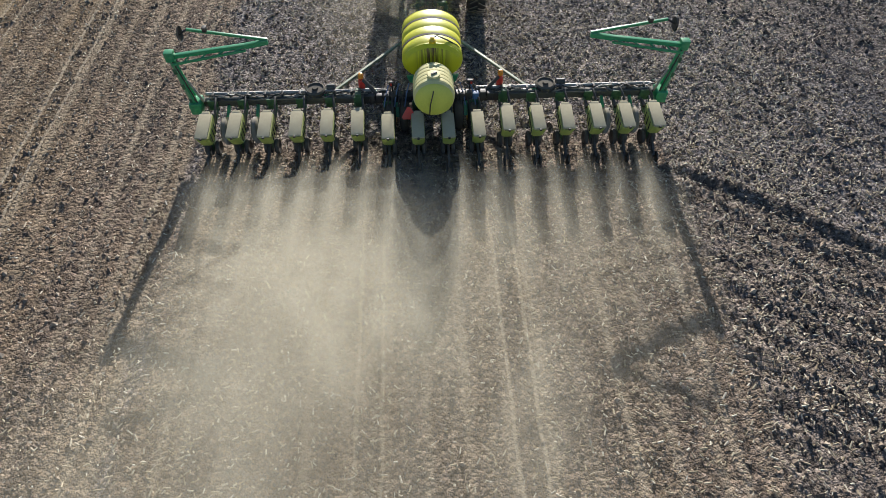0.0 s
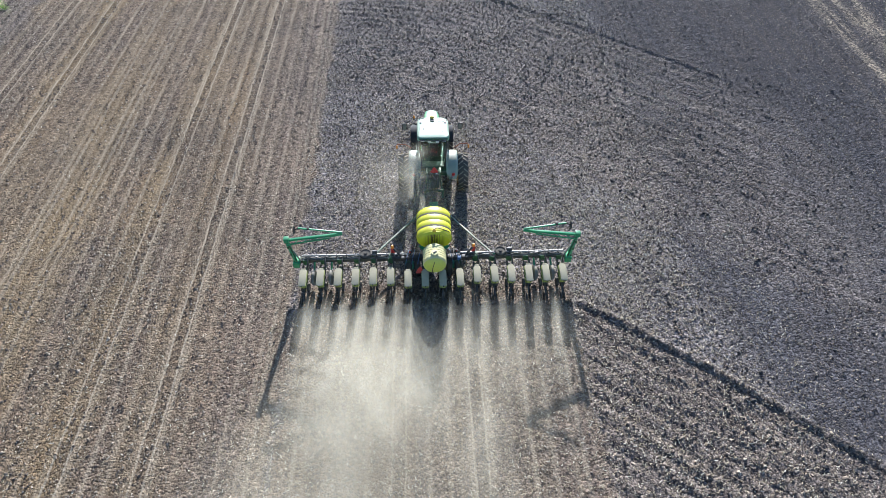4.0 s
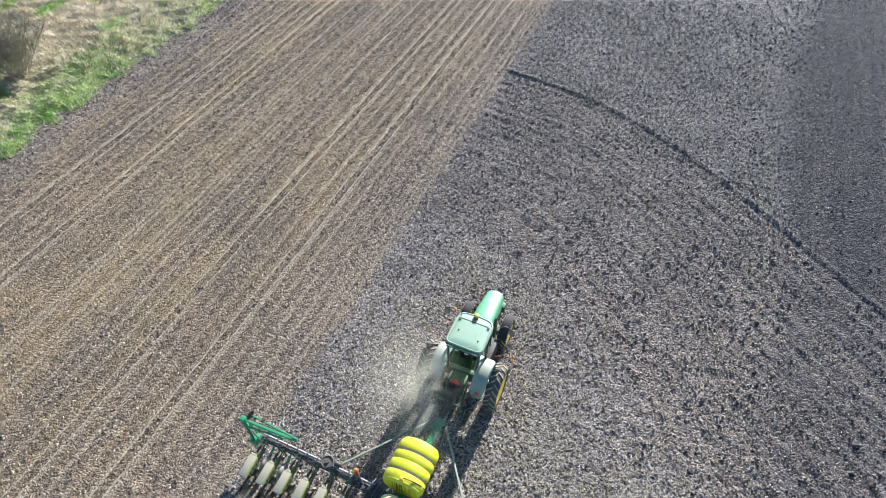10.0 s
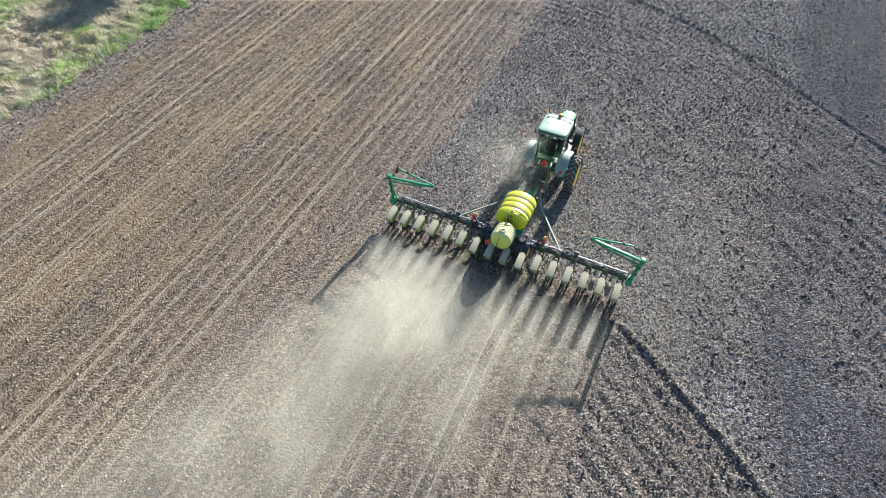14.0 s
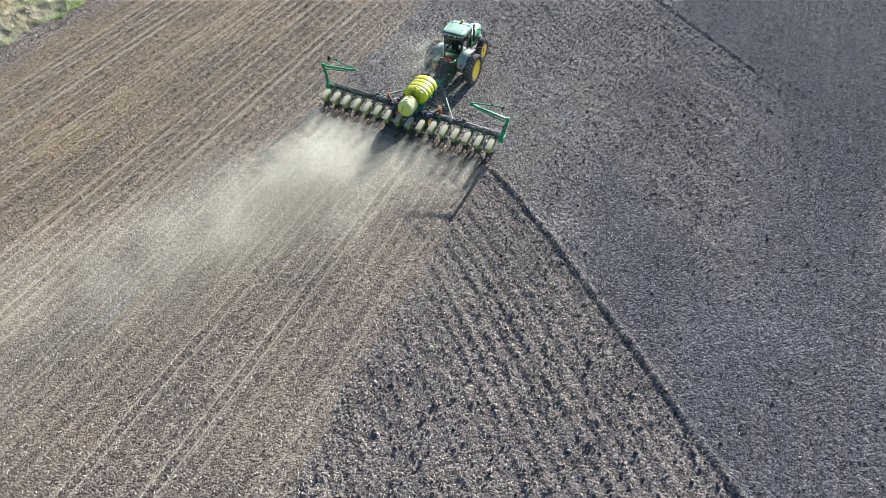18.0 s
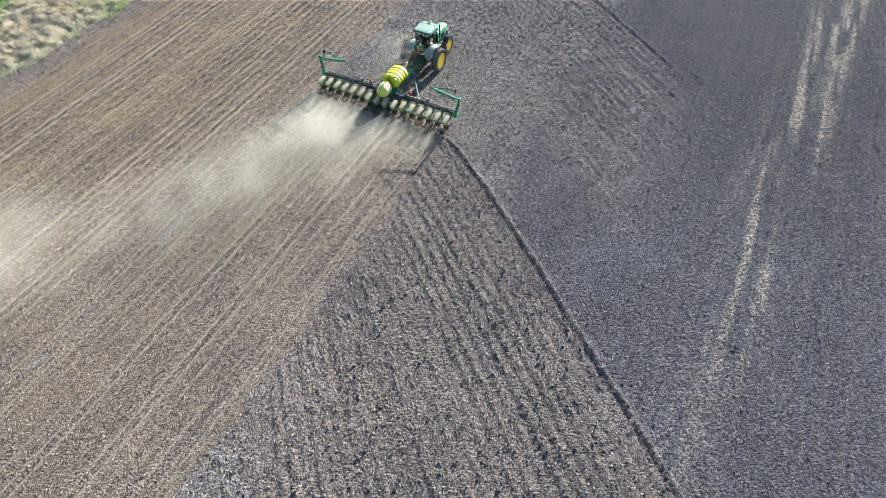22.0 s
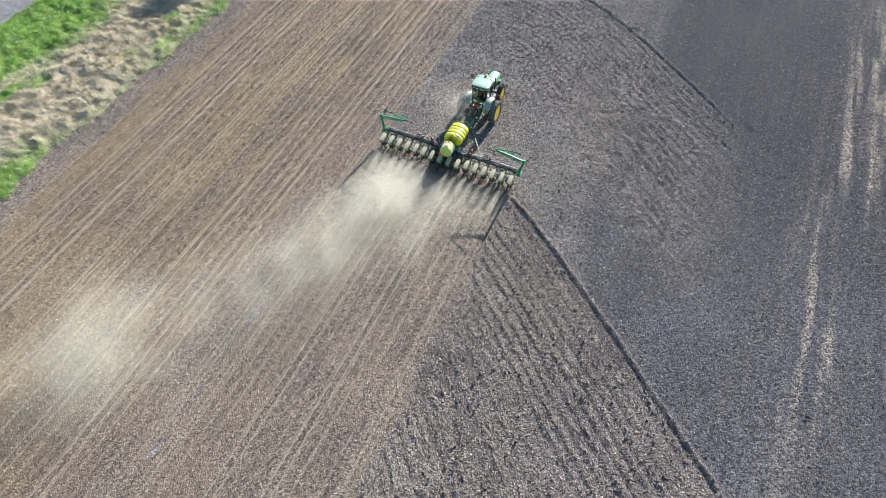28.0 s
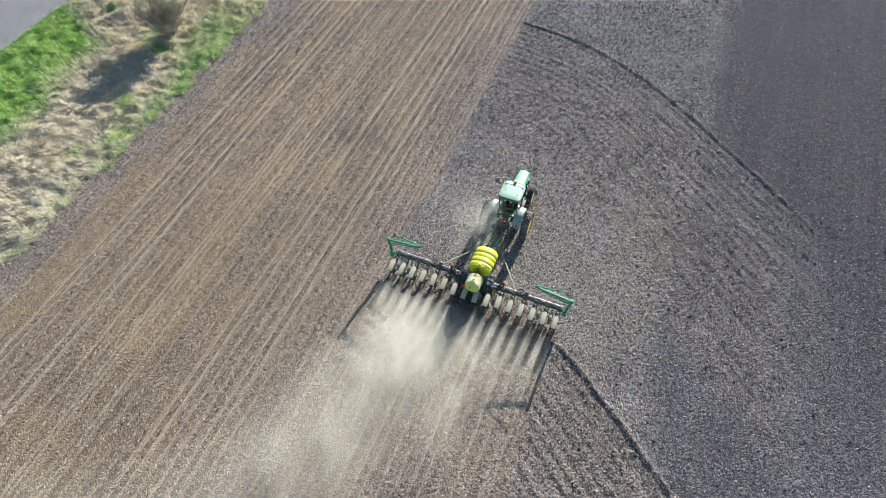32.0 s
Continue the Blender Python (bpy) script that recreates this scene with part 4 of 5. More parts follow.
# ---------------------------------------------------------------- planter
planter = thing("planter", "sixteen-row green trailed planter with yellow liquid tanks, dusty", "planter")
BAR_Y, BAR_Z = 0.74, 0.86
for sx in (-1, 1):
    wing = part("toolbar", beam((sx * 1.95, BAR_Y, BAR_Z), (sx * 6.02, BAR_Y, BAR_Z), 0.18, 0.18), BARPAINT, planter, "dusty dark wing toolbar")
    for k in range(2):
        wave = [(sx * (1.4 + 0.23 * j), BAR_Y - 0.02 + 0.05 * k + 0.055 * math.sin(1.9 * j + 2 * k + sx), BAR_Z + 0.13 + 0.03 * k + 0.04 * math.cos(2.7 * j + k)) for j in range(20)]
        part("hydraulic_hose", rod(wave, 0.017), (GREYTYRE, HOSE)[k], wing, ("dust-grey slack hose", "black slack hose")[k])
    part("toolbar_pipe", rod([(sx * 1.2, BAR_Y + 0.11, BAR_Z + 0.16), (sx * 5.9, BAR_Y + 0.11, BAR_Z + 0.16)], 0.045), STEEL, wing, "dust-grey air pipe")
    for i in range(9):
        part("pipe_clamp", block(0.06, 0.17, 0.15, (sx * (2.1 + 0.45 * i), BAR_Y + 0.08, BAR_Z + 0.13), 0.012), BLACK, wing)
    part("hinge_plate", block(0.16, 0.30, 0.38, (sx * 1.92, BAR_Y, BAR_Z + 0.03), 0.03), SHADEDGREEN, planter)
    fan = part("vacuum_fan", lathe([(0.0, 0), (0.24, 0.0), (0.27, 0.03), (0.27, 0.12), (0.22, 0.15), (0.20, 0.12), (0.08, 0.12), (0.07, 0.17), (0, 0.17)], "z", 28, (sx * 3.05, BAR_Y + 0.14, BAR_Z + 0.10)), RUBBER, planter, "round black vacuum fan housing")
    part("fan_outlet", lathe([(0.09, 0.0), (0.09, 0.22), (0.07, 0.22)], "x", 16, (sx * 3.05 + 0.3, BAR_Y + 0.22, BAR_Z + 0.2)), BLACK, fan)
    # folding cylinder with amber end
    cyl = part("fold_cylinder", rod([(sx * 1.42, BAR_Y - 0.05, 1.02), (sx * 1.78, BAR_Y + 0.18, 1.30)], 0.05), BLACK, planter, "black wing-fold cylinder")
    post = part("red_lift_cylinder", lathe([(0.075, 0.9), (0.085, 0.95), (0.085, 1.25), (0.06, 1.28), (0.06, 1.34), (0, 1.35)], "z", 18, (sx * 1.83, BAR_Y + 0.22, 0)), RED, planter, "red upright hydraulic cylinder")
    part("cylinder_cap", lathe([(0.07, 1.34), (0.075, 1.40), (0.05, 1.47), (0, 1.48)], "z", 16, (sx * 1.83, BAR_Y + 0.22, 0)), ORANGE, post, "amber cap")
    # draft tube to the tongue
    tube = part("draft_tube", beam((sx * 2.78, BAR_Y + 0.10, 0.84), (sx * 0.34 + 0.1, 4.05, 0.76), 0.075, 0.075), TUBEPAINT, planter, "slim pale dusty draft tube")
    part("draft_bracket", block(0.20, 0.16, 0.22, (sx * 2.80, BAR_Y + 0.10, 0.88), 0.025), GREEN, planter)
    # transport wheels on the centre frame
    for dx in (0.72, 1.10):
        tw = part("transport_wheel", lathe([(0.05, -0.13), (0.22, -0.14), (0.30, -0.13), (0.40, -0.11), (0.43, -0.05), (0.43, 0.05), (0.40, 0.11), (0.30, 0.13), (0.22, 0.14), (0.05, 0.13)], "x", 32, (sx * dx, -0.35 + 0.9, 0.41)), RUBBER, planter, "black transport tyre")
        part("rim", lathe([(0.20, -0.145), (0.05, -0.15), (0.05, 0.15), (0.20, 0.145)], "x", 20, (sx * dx, 0.55, 0.41)), YELLOW, tw)
    # gauge wheels between the outer rows
    for x in (4.572, 5.334):
        gw = part("wing_wheel", lathe([(0.04, -0.09), (0.14, -0.10), (0.29, -0.085), (0.345, -0.04), (0.345, 0.04), (0.29, 0.085), (0.14, 0.10), (0.04, 0.09)], "x", 28, (sx * x, -0.02, 0.52)), GREYTYRE, planter, "dusty grey wing gauge tyre")
        part("wheel_disc", lathe([(0.13, -0.105), (0.03, -0.11), (0.03, 0.11), (0.13, 0.105)], "x", 18, (sx * x, -0.02, 0.52)), WHITE, gw)
        part("wheel_arm", beam((sx * x, BAR_Y, 0.80), (sx * x, 0.02, 0.54), 0.08, 0.08), GREEN, gw)

centre = part("centre_frame", block(3.7, 0.22, 0.24, (0, BAR_Y, BAR_Z), 0.03), BLACK, planter, "black centre toolbar")
part("tongue", beam((0.0, BAR_Y, 0.84), (0.14, 4.75, 0.70), 0.24, 0.26), GREEN, planter, "long green tongue")
part("tongue_tip", beam((0.14, 4.6, 0.70), (TX, 5.05, 0.55), 0.14, 0.12), GREEN, planter)
part("tongue_plate", block(0.42, 0.5, 0.05, (0.12, 4.0, 0.93), 0.015), GREEN, planter)
for sx in (-1, 1):
    part("tank_saddle_rail", beam((sx * 0.42, 0.4, 0.98), (sx * 0.42, 3.0, 0.98), 0.09, 0.10), GREEN, planter)
    part("axle_beam", beam((sx * 0.91, BAR_Y - 0.02, 0.78), (sx * 0.91, 0.42, 0.45), 0.10, 0.12), GREEN, planter)
for y in (1.05, 1.95, 2.75):
    part("tank_saddle", block(1.05, 0.10, 0.16, (0.05, y, 1.02), 0.02), GREEN, planter)


def ribbed_tank(name, x, z, r, y0, y1, ribs, material, label, dome=0.16, flat=1.0):
    """A lying moulded tank along the travel, with raised ribs and domed ends."""
    prof = [(0.0, y0), (r * 0.35, y0 + dome * 0.03), (r * 0.70, y0 + dome * 0.18), (r * 0.90, y0 + dome * 0.5), (r * 0.985, y0 + dome * 0.95)]
    a, b = y0 + dome * 1.05, y1 - dome * 1.05
    w = (b - a) / ribs
    for i in range(ribs):
        s = a + i * w
        prof += [(r * 0.975, s + w * 0.02), (r, s + w * 0.10), (r * 1.008, s + w * 0.5), (r, s + w * 0.90), (r * 0.975, s + w * 0.98)]
    prof += [(r * 0.985, y1 - dome * 0.95), (r * 0.90, y1 - dome * 0.5), (r * 0.70, y1 - dome * 0.18), (r * 0.35, y1 - dome * 0.03), (0.0, y1)]
    bm = lathe(prof, "y", 48)
    bm.transform(Matrix.Translation((x, 0, z)) @ Matrix.Diagonal((1, 1, flat, 1)))
    return part(name, bm, material, planter, label)


def strap(parent, x, z, r, y, w=0.06, flat=1.0):
    bm = lathe([(r + 0.004, y - w / 2), (r + 0.014, y - w / 2), (r + 0.014, y + w / 2), (r + 0.004, y + w / 2), (r + 0.004, y - w / 2)], "y", 48)
    bm.transform(Matrix.Translation((x, 0, z)) @ Matrix.Diagonal((1, 1, flat, 1)))
    return part("tank_strap", bm, STRAP, parent, "dark hold-down strap")


BX, BZ, BR, FLAT = 0.05, 1.75, 0.78, 0.69       # the big tank is oval
BT = BZ + BR * FLAT
big = ribbed_tank("big_tank", BX, BZ, BR, 0.84, 2.72, 4, TANK, "large bright yellow liquid fertiliser tank", 0.18, FLAT)
strap(big, BX, BZ, BR * 0.993, 1.41, 0.075, FLAT)
strap(big, BX, BZ, BR * 0.993, 2.15, 0.075, FLAT)
fm = lathe([(BR * 0.86, 0.84 + 0.062), (BR * 0.70, 0.84 + 0.028), (BR * 0.36, 0.84 + 0.000), (0, 0.834)], "y", 40)
fm.transform(Matrix.Diagonal((1, 1, FLAT, 1)))
face = part("tank_face", fm, TANKSTAIN, big, "brown liquid stains down the tank's end")
face.matrix_basis = pose(BX, 0.0, BZ)
valve = part("tank_valve", lathe([(0.07, 0), (0.085, 0.02), (0.085, 0.08), (0.05, 0.10), (0.05, 0.16), (0, 0.17)], "z", 16, (BX, 1.06, BT - 0.03)), YELLOW, big, "yellow fill valve")
part("valve_hose", rod([(BX, 1.06, BT + 0.10), (BX + 0.12, 1.10, BT + 0.14), (BX + 0.38, 1.16, BT - 0.03), (BX + 0.64, 1.2, BT - 0.22), (BX + 0.80, 1.22, BZ + 0.05)], 0.018), HOSE, big)
for y in (1.05, 1.95, 2.65):
    part("tank_cradle", block(1.2, 0.08, 0.22, (BX, y, 1.20), 0.02, top=(1.15, 1)), GREEN, planter)

SX, SZ, SR = 0.04, 1.62, 0.51
small = ribbed_tank("small_tank", SX, SZ, SR, -0.48, 0.60, 5, TANKPALE, "smaller pale dusty yellow tank", 0.20)
part("tank_face", lathe([(SR * 0.93, -0.48 + 0.118), (SR * 0.90, -0.48 + 0.096), (SR * 0.70, -0.48 + 0.032), (SR * 0.36, -0.48 + 0.002), (0, -0.486)], "y", 40, (SX, 0, SZ)), FACEYELLOW, small, "yellow-green tank end")
for k in range(6):
    part("tank_groove", lathe([(SR * 0.972, -0.264 + 0.130 * k), (SR * 0.985, -0.262 + 0.130 * k), (SR * 0.985, -0.250 + 0.130 * k), (SR * 0.972, -0.248 + 0.130 * k)], "y", 40, (SX, 0, SZ)), GROOVE, small, "dirt-filled groove")
lid = part("tank_lid", lathe([(0.15, 0), (0.16, 0.02), (0.15, 0.05), (0, 0.06)], "z", 24, (SX, -0.08, SZ + SR * 0.985)), TANKPALE, small, "dusty pale lid")
part("lid_grip", block(0.16, 0.05, 0.05, (SX + 0.01, -0.08, SZ + SR + 0.05), 0.015, (0, 0, 35)), BLACK, small, "black lid grip")
part("tank_hose", rod([(SX - 0.02, -0.40, SZ + SR * 0.72), (SX - 0.03, -0.49, SZ + SR * 0.55), (SX - 0.10, -0.55, SZ), (SX - 0.12, -0.50, SZ - 0.35)], 0.014), HOSE, small, "thin black outlet hose")
part("tank_stand", block(0.62, 0.62, 0.08, (SX, 0.12, 1.10), 0.02), BLACK, planter)
for dx in (-0.3, 0.3):
    part("stand_leg", beam((SX + dx, 0.35, 1.05), (SX + dx, BAR_Y, 0.95), 0.08, 0.08), GREEN, planter)
triangle_sign((-0.60, -0.12, 0.98), 0.20, planter, -20)
part("triangle_post", block(0.05, 0.05, 0.5, (-0.60, -0.07, 0.80), 0.01), BLACK, planter)
for sx in (-1, 1):
    lamp = part("marker_lamp_post", rod([(sx * 1.02, BAR_Y + 0.05, 0.95), (sx * 1.02, BAR_Y + 0.05, 1.22)], 0.02), BLACK, planter)
    part("rear_lamp", block(0.15, 0.08, 0.13, (sx * 1.02, BAR_Y + 0.05, 1.26), 0.02), BLACK, lamp, "black rear lamp")
    part("lamp_lens", block(0.05, 0.02, 0.08, (sx * 1.05, BAR_Y + 0.0, 1.26), 0.006), RED, lamp)

# hoses and cables along the bar
hz = random.Random(9)
for i in range(18):
    x = -5.6 + 0.66 * i
    a, b = (x, BAR_Y - 0.02, BAR_Z + 0.12), (x + 0.62, BAR_Y + 0.05, BAR_Z + 0.12)
    part("bar_hose", rod([(p.x, p.y + 0.03 * hz.uniform(-1, 1), p.z + 0.10 * hz.random() * math.sin(math.pi * k / 8)) for k, p in enumerate(sag(a, b, -0.05, 8))], 0.014, sides=6), HOSE if i % 3 else STEEL, planter)
for i in range(14):
    sx = -1 if i % 2 else 1
    x = sx * (0.55 + 0.09 * (i // 2))
    part("centre_hose", rod([(x, BAR_Y + 0.35, 1.0), (x + 0.03 * sx, BAR_Y + 0.1, 1.12 + 0.12 * hz.random()), (x + 0.1 * sx, BAR_Y - 0.15, 1.08), (x + 0.16 * sx, BAR_Y - 0.35, 0.82)], 0.016, sides=6), (HOSE, BLUE, HOSE)[i % 3], planter)
for i in range(5):
    part("meter_box", block(0.16, 0.16, 0.22, (0.78 + 0.19 * i, BAR_Y - 0.16, 0.98 + 0.04 * (i % 2)), 0.025), BLUE if i == 2 else BLACK, planter, "drive and meter housing")
    part("meter_box", block(0.15, 0.14, 0.20, (-0.80 - 0.19 * i, BAR_Y - 0.14, 0.97), 0.025), BLACK, planter, "drive and meter housing")

# folded row markers
for sx in (-1, 1):
    E0 = (sx * 6.32, 0.66, 2.30)
    mast = part("marker_mast", beam((sx * 6.10, 0.50, 0.92), E0, 0.11, 0.16), GREEN, planter, "upright green row-marker mast")
    part("mast_brace", beam((sx * 6.14, 0.78, 0.95), (sx * 6.31, 0.78, 1.95), 0.06, 0.07), GREEN, mast)
    part("marker_cylinder", rod([(sx * 5.92, 0.60, 0.98), (sx * 6.14, 0.64, 1.62)], 0.035), STEEL, mast, "steel hydraulic ram")
    part("mast_foot", block(0.30, 0.42, 0.34, (sx * 6.10, 0.58, 0.90), 0.04), GREEN, mast)
    part("mast_hose", rod(sag((sx * 6.02, 0.46, 1.05), (sx * 6.27, 0.56, 2.22), -0.05, 8), 0.016, sides=6), HOSE, mast, "black hose along the mast")
    for k in range(3):
        part("mast_gusset", block(0.16, 0.03, 0.14, (sx * (6.13 + 0.07 * k), 0.475 + 0.04 * k, 1.10 + 0.42 * k), 0.01, (0, sx * 9, 0)), SHADEDGREEN, mast)
    part("elbow_plate", block(0.22, 0.20, 0.26, (sx * 6.32, 0.66, 2.32), 0.03), GREEN, mast)
    arm = part("marker_arm", beam(E0, (sx * 4.30, 0.66, 2.58), 0.10, 0.10), GREEN, planter, "folded green marker arm")
    part("arm_lower_tube", beam((sx * 6.28, 0.50, 2.18), (sx * 4.45, 0.58, 2.48), 0.055, 0.055), GREEN, arm)
    part("arm_joint", beam((sx * 4.45, 0.64, 2.56), (sx * 3.90, 0.68, 2.64), 0.10, 0.12), GREEN, arm)
    for k in range(4):
        u = 0.16 + 0.22 * k
        part("arm_strut", rod([(sx * (6.28 - 1.83 * u), 0.50 + 0.08 * u, 2.18 + 0.30 * u), (sx * (6.32 - 2.02 * (u + 0.1)), 0.66, 2.30 + 0.28 * (u + 0.1))], 0.02, sides=6), GREEN, arm)
    part("arm_hose", rod(sag((sx * 6.20, 0.74, 2.36), (sx * 4.40, 0.74, 2.62), 0.05, 8), 0.014, sides=6), HOSE, arm, "black hose along the arm")
    outer = part("marker_outer_arm", beam((sx * 3.90, 0.70, 2.68), (sx * 5.72, 0.72, 2.98), 0.06, 0.06), GREEN, planter, "slim outer marker arm folded back")
    part("marker_disc", lathe([(0, -0.02), (0.16, -0.01), (0.19, 0.02), (0.16, 0.0), (0, 0.0)], "x", 22, (sx * 5.92, 0.72, 2.86)), BLACK, outer, "dark marker disc")
    part("disc_arm", rod([(sx * 5.70, 0.72, 2.98), (sx * 5.92, 0.72, 2.86)], 0.025), BLACK, outer)
    part("depth_band", block(0.10, 0.14, 0.12, (sx * 5.30, 0.72, 2.98), 0.02), BLACK, outer)

# ---------------------------------------------------------------- row units


def hopper_body():
    """Tapered seed box: upright front, sloped back, narrow foot."""
    bm = bmesh.new()
    rings = []
    for z, w, y0, y1 in ((0.54, 0.20, -0.22, -0.50), (0.62, 0.30, -0.12, -0.64), (0.92, 0.325, -0.03, -0.76), (1.00, 0.33, -0.01, -0.80), (1.045, 0.33, 0.0, -0.82)):
        tilt = 0.13
        ring = []
        for x, y in ((-w / 2, y0 - 0.03), (-w / 2 + 0.04, y0), (w / 2 - 0.04, y0), (w / 2, y0 - 0.03), (w / 2, y1 + 0.05), (w / 2 - 0.06, y1), (-w / 2 + 0.06, y1), (-w / 2, y1 + 0.05)):
            ring.append(bm.verts.new((x, y, z + tilt * y * (1 if z > 0.9 else 0.3))))
        rings.append(ring)
    for a, b in zip(rings, rings[1:]):
        for s in range(8):
            bm.faces.new((a[s], a[(s + 1) % 8], b[(s + 1) % 8], b[s]))
    bm.faces.new(rings[-1])
    bm.faces.new(rings[0][::-1])
    return bm


def row_unit():
    """One planting unit at its row: arms to the bar, box with lid, gauge and closing wheels."""
    unit = part("row_unit", block(0.10, 0.95, 0.10, (0, 0.02, 0.62), 0.02), SHADEDGREEN, planter, "planting row unit with a yellow-green seed box")
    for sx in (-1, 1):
        part("parallel_arm", beam((sx * 0.11, 0.62, 0.80), (sx * 0.11, 0.10, 0.66), 0.03, 0.06), SHADEDGREEN, unit)
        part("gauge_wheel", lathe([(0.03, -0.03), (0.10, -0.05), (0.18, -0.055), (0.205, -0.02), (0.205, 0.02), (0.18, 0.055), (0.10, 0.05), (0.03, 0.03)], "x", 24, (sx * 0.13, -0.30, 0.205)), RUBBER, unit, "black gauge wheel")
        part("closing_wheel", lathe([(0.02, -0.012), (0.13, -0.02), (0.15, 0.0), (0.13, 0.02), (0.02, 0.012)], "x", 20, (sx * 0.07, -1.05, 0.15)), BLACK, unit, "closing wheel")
    part("shank", block(0.07, 0.30, 0.46, (0, -0.28, 0.44), 0.015), SHADEDGREEN, unit)
    part("opener_disc", lathe([(0, -0.006), (0.17, -0.005), (0.19, 0), (0.17, 0.005), (0, 0.006)], "x", 26, (0, -0.12, 0.18)), STEEL, unit, "steel opener disc")
    # black instead of green, so the dusty arm looks shaded
    part("closing_arm", beam((0, -0.45, 0.48), (0, -1.06, 0.20), 0.06, 0.07), BLACK, unit)
    part("seed_meter", lathe([(0.0, -0.09), (0.15, -0.09), (0.16, -0.06), (0.16, 0.06), (0.0, 0.09)], "x", 22, (0.03, -0.30, 0.62)), BLACK, unit, "black seed meter")
    part("hopper", hopper_body(), HOPPER, unit, "yellow-green plastic seed box")
    part("hopper_lid", block(0.31, 0.80, 0.05, (0, -0.43, 1.04), 0.02, (7.4, 0, 0)), LID, unit, "dust-white seed box lid")
    part("lid_front", block(0.20, 0.09, 0.06, (0, 0.0, 1.09), 0.02, (7.4, 0, 0)), LID, unit, "lid catch")
    # black strips stand in for the shade lines of the box's slats
    for k in range(3):
        part("hopper_rib", block(0.35, 0.022, 0.27, (0, -0.20 - 0.19 * k, 0.80), 0.004), STRAP, unit)
    part("mount_plate", block(0.26, 0.05, 0.30, (0, 0.615, 0.84), 0.015), SHADEDGREEN, unit, "green mounting plate with shade in its paint colour")
    for sx in (-1, 1):
        part("mount_bolt", rod([(sx * 0.09, 0.60, 0.965), (sx * 0.09, 0.86, 0.975)], 0.016, sides=6), STEEL, unit, "steel clamp bolt")
    part("down_spring", lathe([(0.03, -0.14), (0.045, -0.13), (0.045, 0.13), (0.03, 0.14)], "y", 12, (-0.10, 0.32, 0.80)), BLACK, unit, "down-pressure spring")
    part("seed_tube_guard", block(0.05, 0.16, 0.34, (0, -0.42, 0.30), 0.012), BLACK, unit)
    part("lid_latch", block(0.06, 0.05, 0.05, (0, -0.85, 0.985), 0.012), BLACK, unit, "black lid latch")
    part("vacuum_hose", rod([(0.10, 0.68, 1.02), (0.12, 0.40, 0.98), (0.14, 0.10, 0.80), (0.12, -0.2, 0.66)], 0.030), HOSE, unit, "black vacuum hose")
    return unit


def copy_part(ob, m):
    """A copy of a part with its sub-parts, at the pose m under the same parent."""
    made = {}
    for o in (ob, *ob.children_recursive):
        made[o] = o.copy()
        scene.collection.objects.link(made[o])
        made[o].parent = made.get(o.parent, o.parent)
    made[ob].matrix_basis = m
    return made[ob]


first_unit = row_unit()
PITCH = 0.762
ru = random.Random(3)
for i in range(16):
    inner = i in (6, 7, 8, 9)
    m = pose((i - 7.5) * PITCH, (-0.10 if inner else 0.0) + ru.uniform(-0.012, 0.012), (-0.08 if inner else 0.0) + ru.uniform(-0.01, 0.01), 0, 0, ru.uniform(-1.2, 1.2))
    if i == 0:
        first_unit.matrix_basis = m
    else:
        copy_part(first_unit, m)

# ---------------------------------------------------------------- field edge


def blades(n, place, length, width, lean, combed=0.0):
    """Grass blades as thin three-sided spikes; place gives (x, y, z)."""
    x, y, z = place
    n = len(x)
    a = rng.uniform(0, 2 * np.pi, n) * (1 - combed) + combed * 9 * value_noise(x * 0.55, y * 0.55, 44)
    l = length * rng.uniform(0.5, 1.2, n) * (0.45 + 1.1 * value_noise(x * 1.3, y * 1.3, 45))
    t = rng.uniform(*lean, n)
    tip = np.stack([np.cos(a) * np.sin(t) * l, np.sin(a) * np.sin(t) * l, np.cos(t) * l], 1)
    s = np.stack([-np.sin(a), np.cos(a), np.zeros(n)], 1) * width * rng.uniform(0.6, 1.3, n)[:, None]
    c = np.stack([x, y, z], 1)
    return np.stack([c - s, c + s, c + s[:, [1, 0, 2]] * np.array([-1, 1, 1]), c + tip], 1)


def verge_spots(n, chance):
    x, y = rng.uniform(-50, VERGE + 0.6, n), rng.uniform(-34, 46, n)
    wob = ragged(x, y)
    keep = (rng.rand(n) < chance(x, y)) & (x + wob < VERGE + 0.1)
    x, y = x[keep], y[keep]
    return x, y, bank_height(x, y) - 0.01


bulk("verge_grass", blades(0, verge_spots(130000, lambda x, y: (1 - 0.9 * dead_share(x, y)) * (0.25 + 0.75 * value_noise(x * 0.6, y * 0.6, 43))), 0.22, 0.024, (0.1, 1.0)),
     [(0, 1, 3), (1, 2, 3), (2, 0, 3)], GRASS, "fresh green grass on the field verge", "grass")
bulk("dead_verge_grass", blades(0, verge_spots(200000, lambda x, y: 0.05 + 0.95 * dead_share(x, y)), 0.30, 0.026, (0.4, 1.25), 0.55),
     [(0, 1, 3), (1, 2, 3), (2, 0, 3)], DEADGRASS, "tan matted dead grass and reeds on the verge", "dead grass")


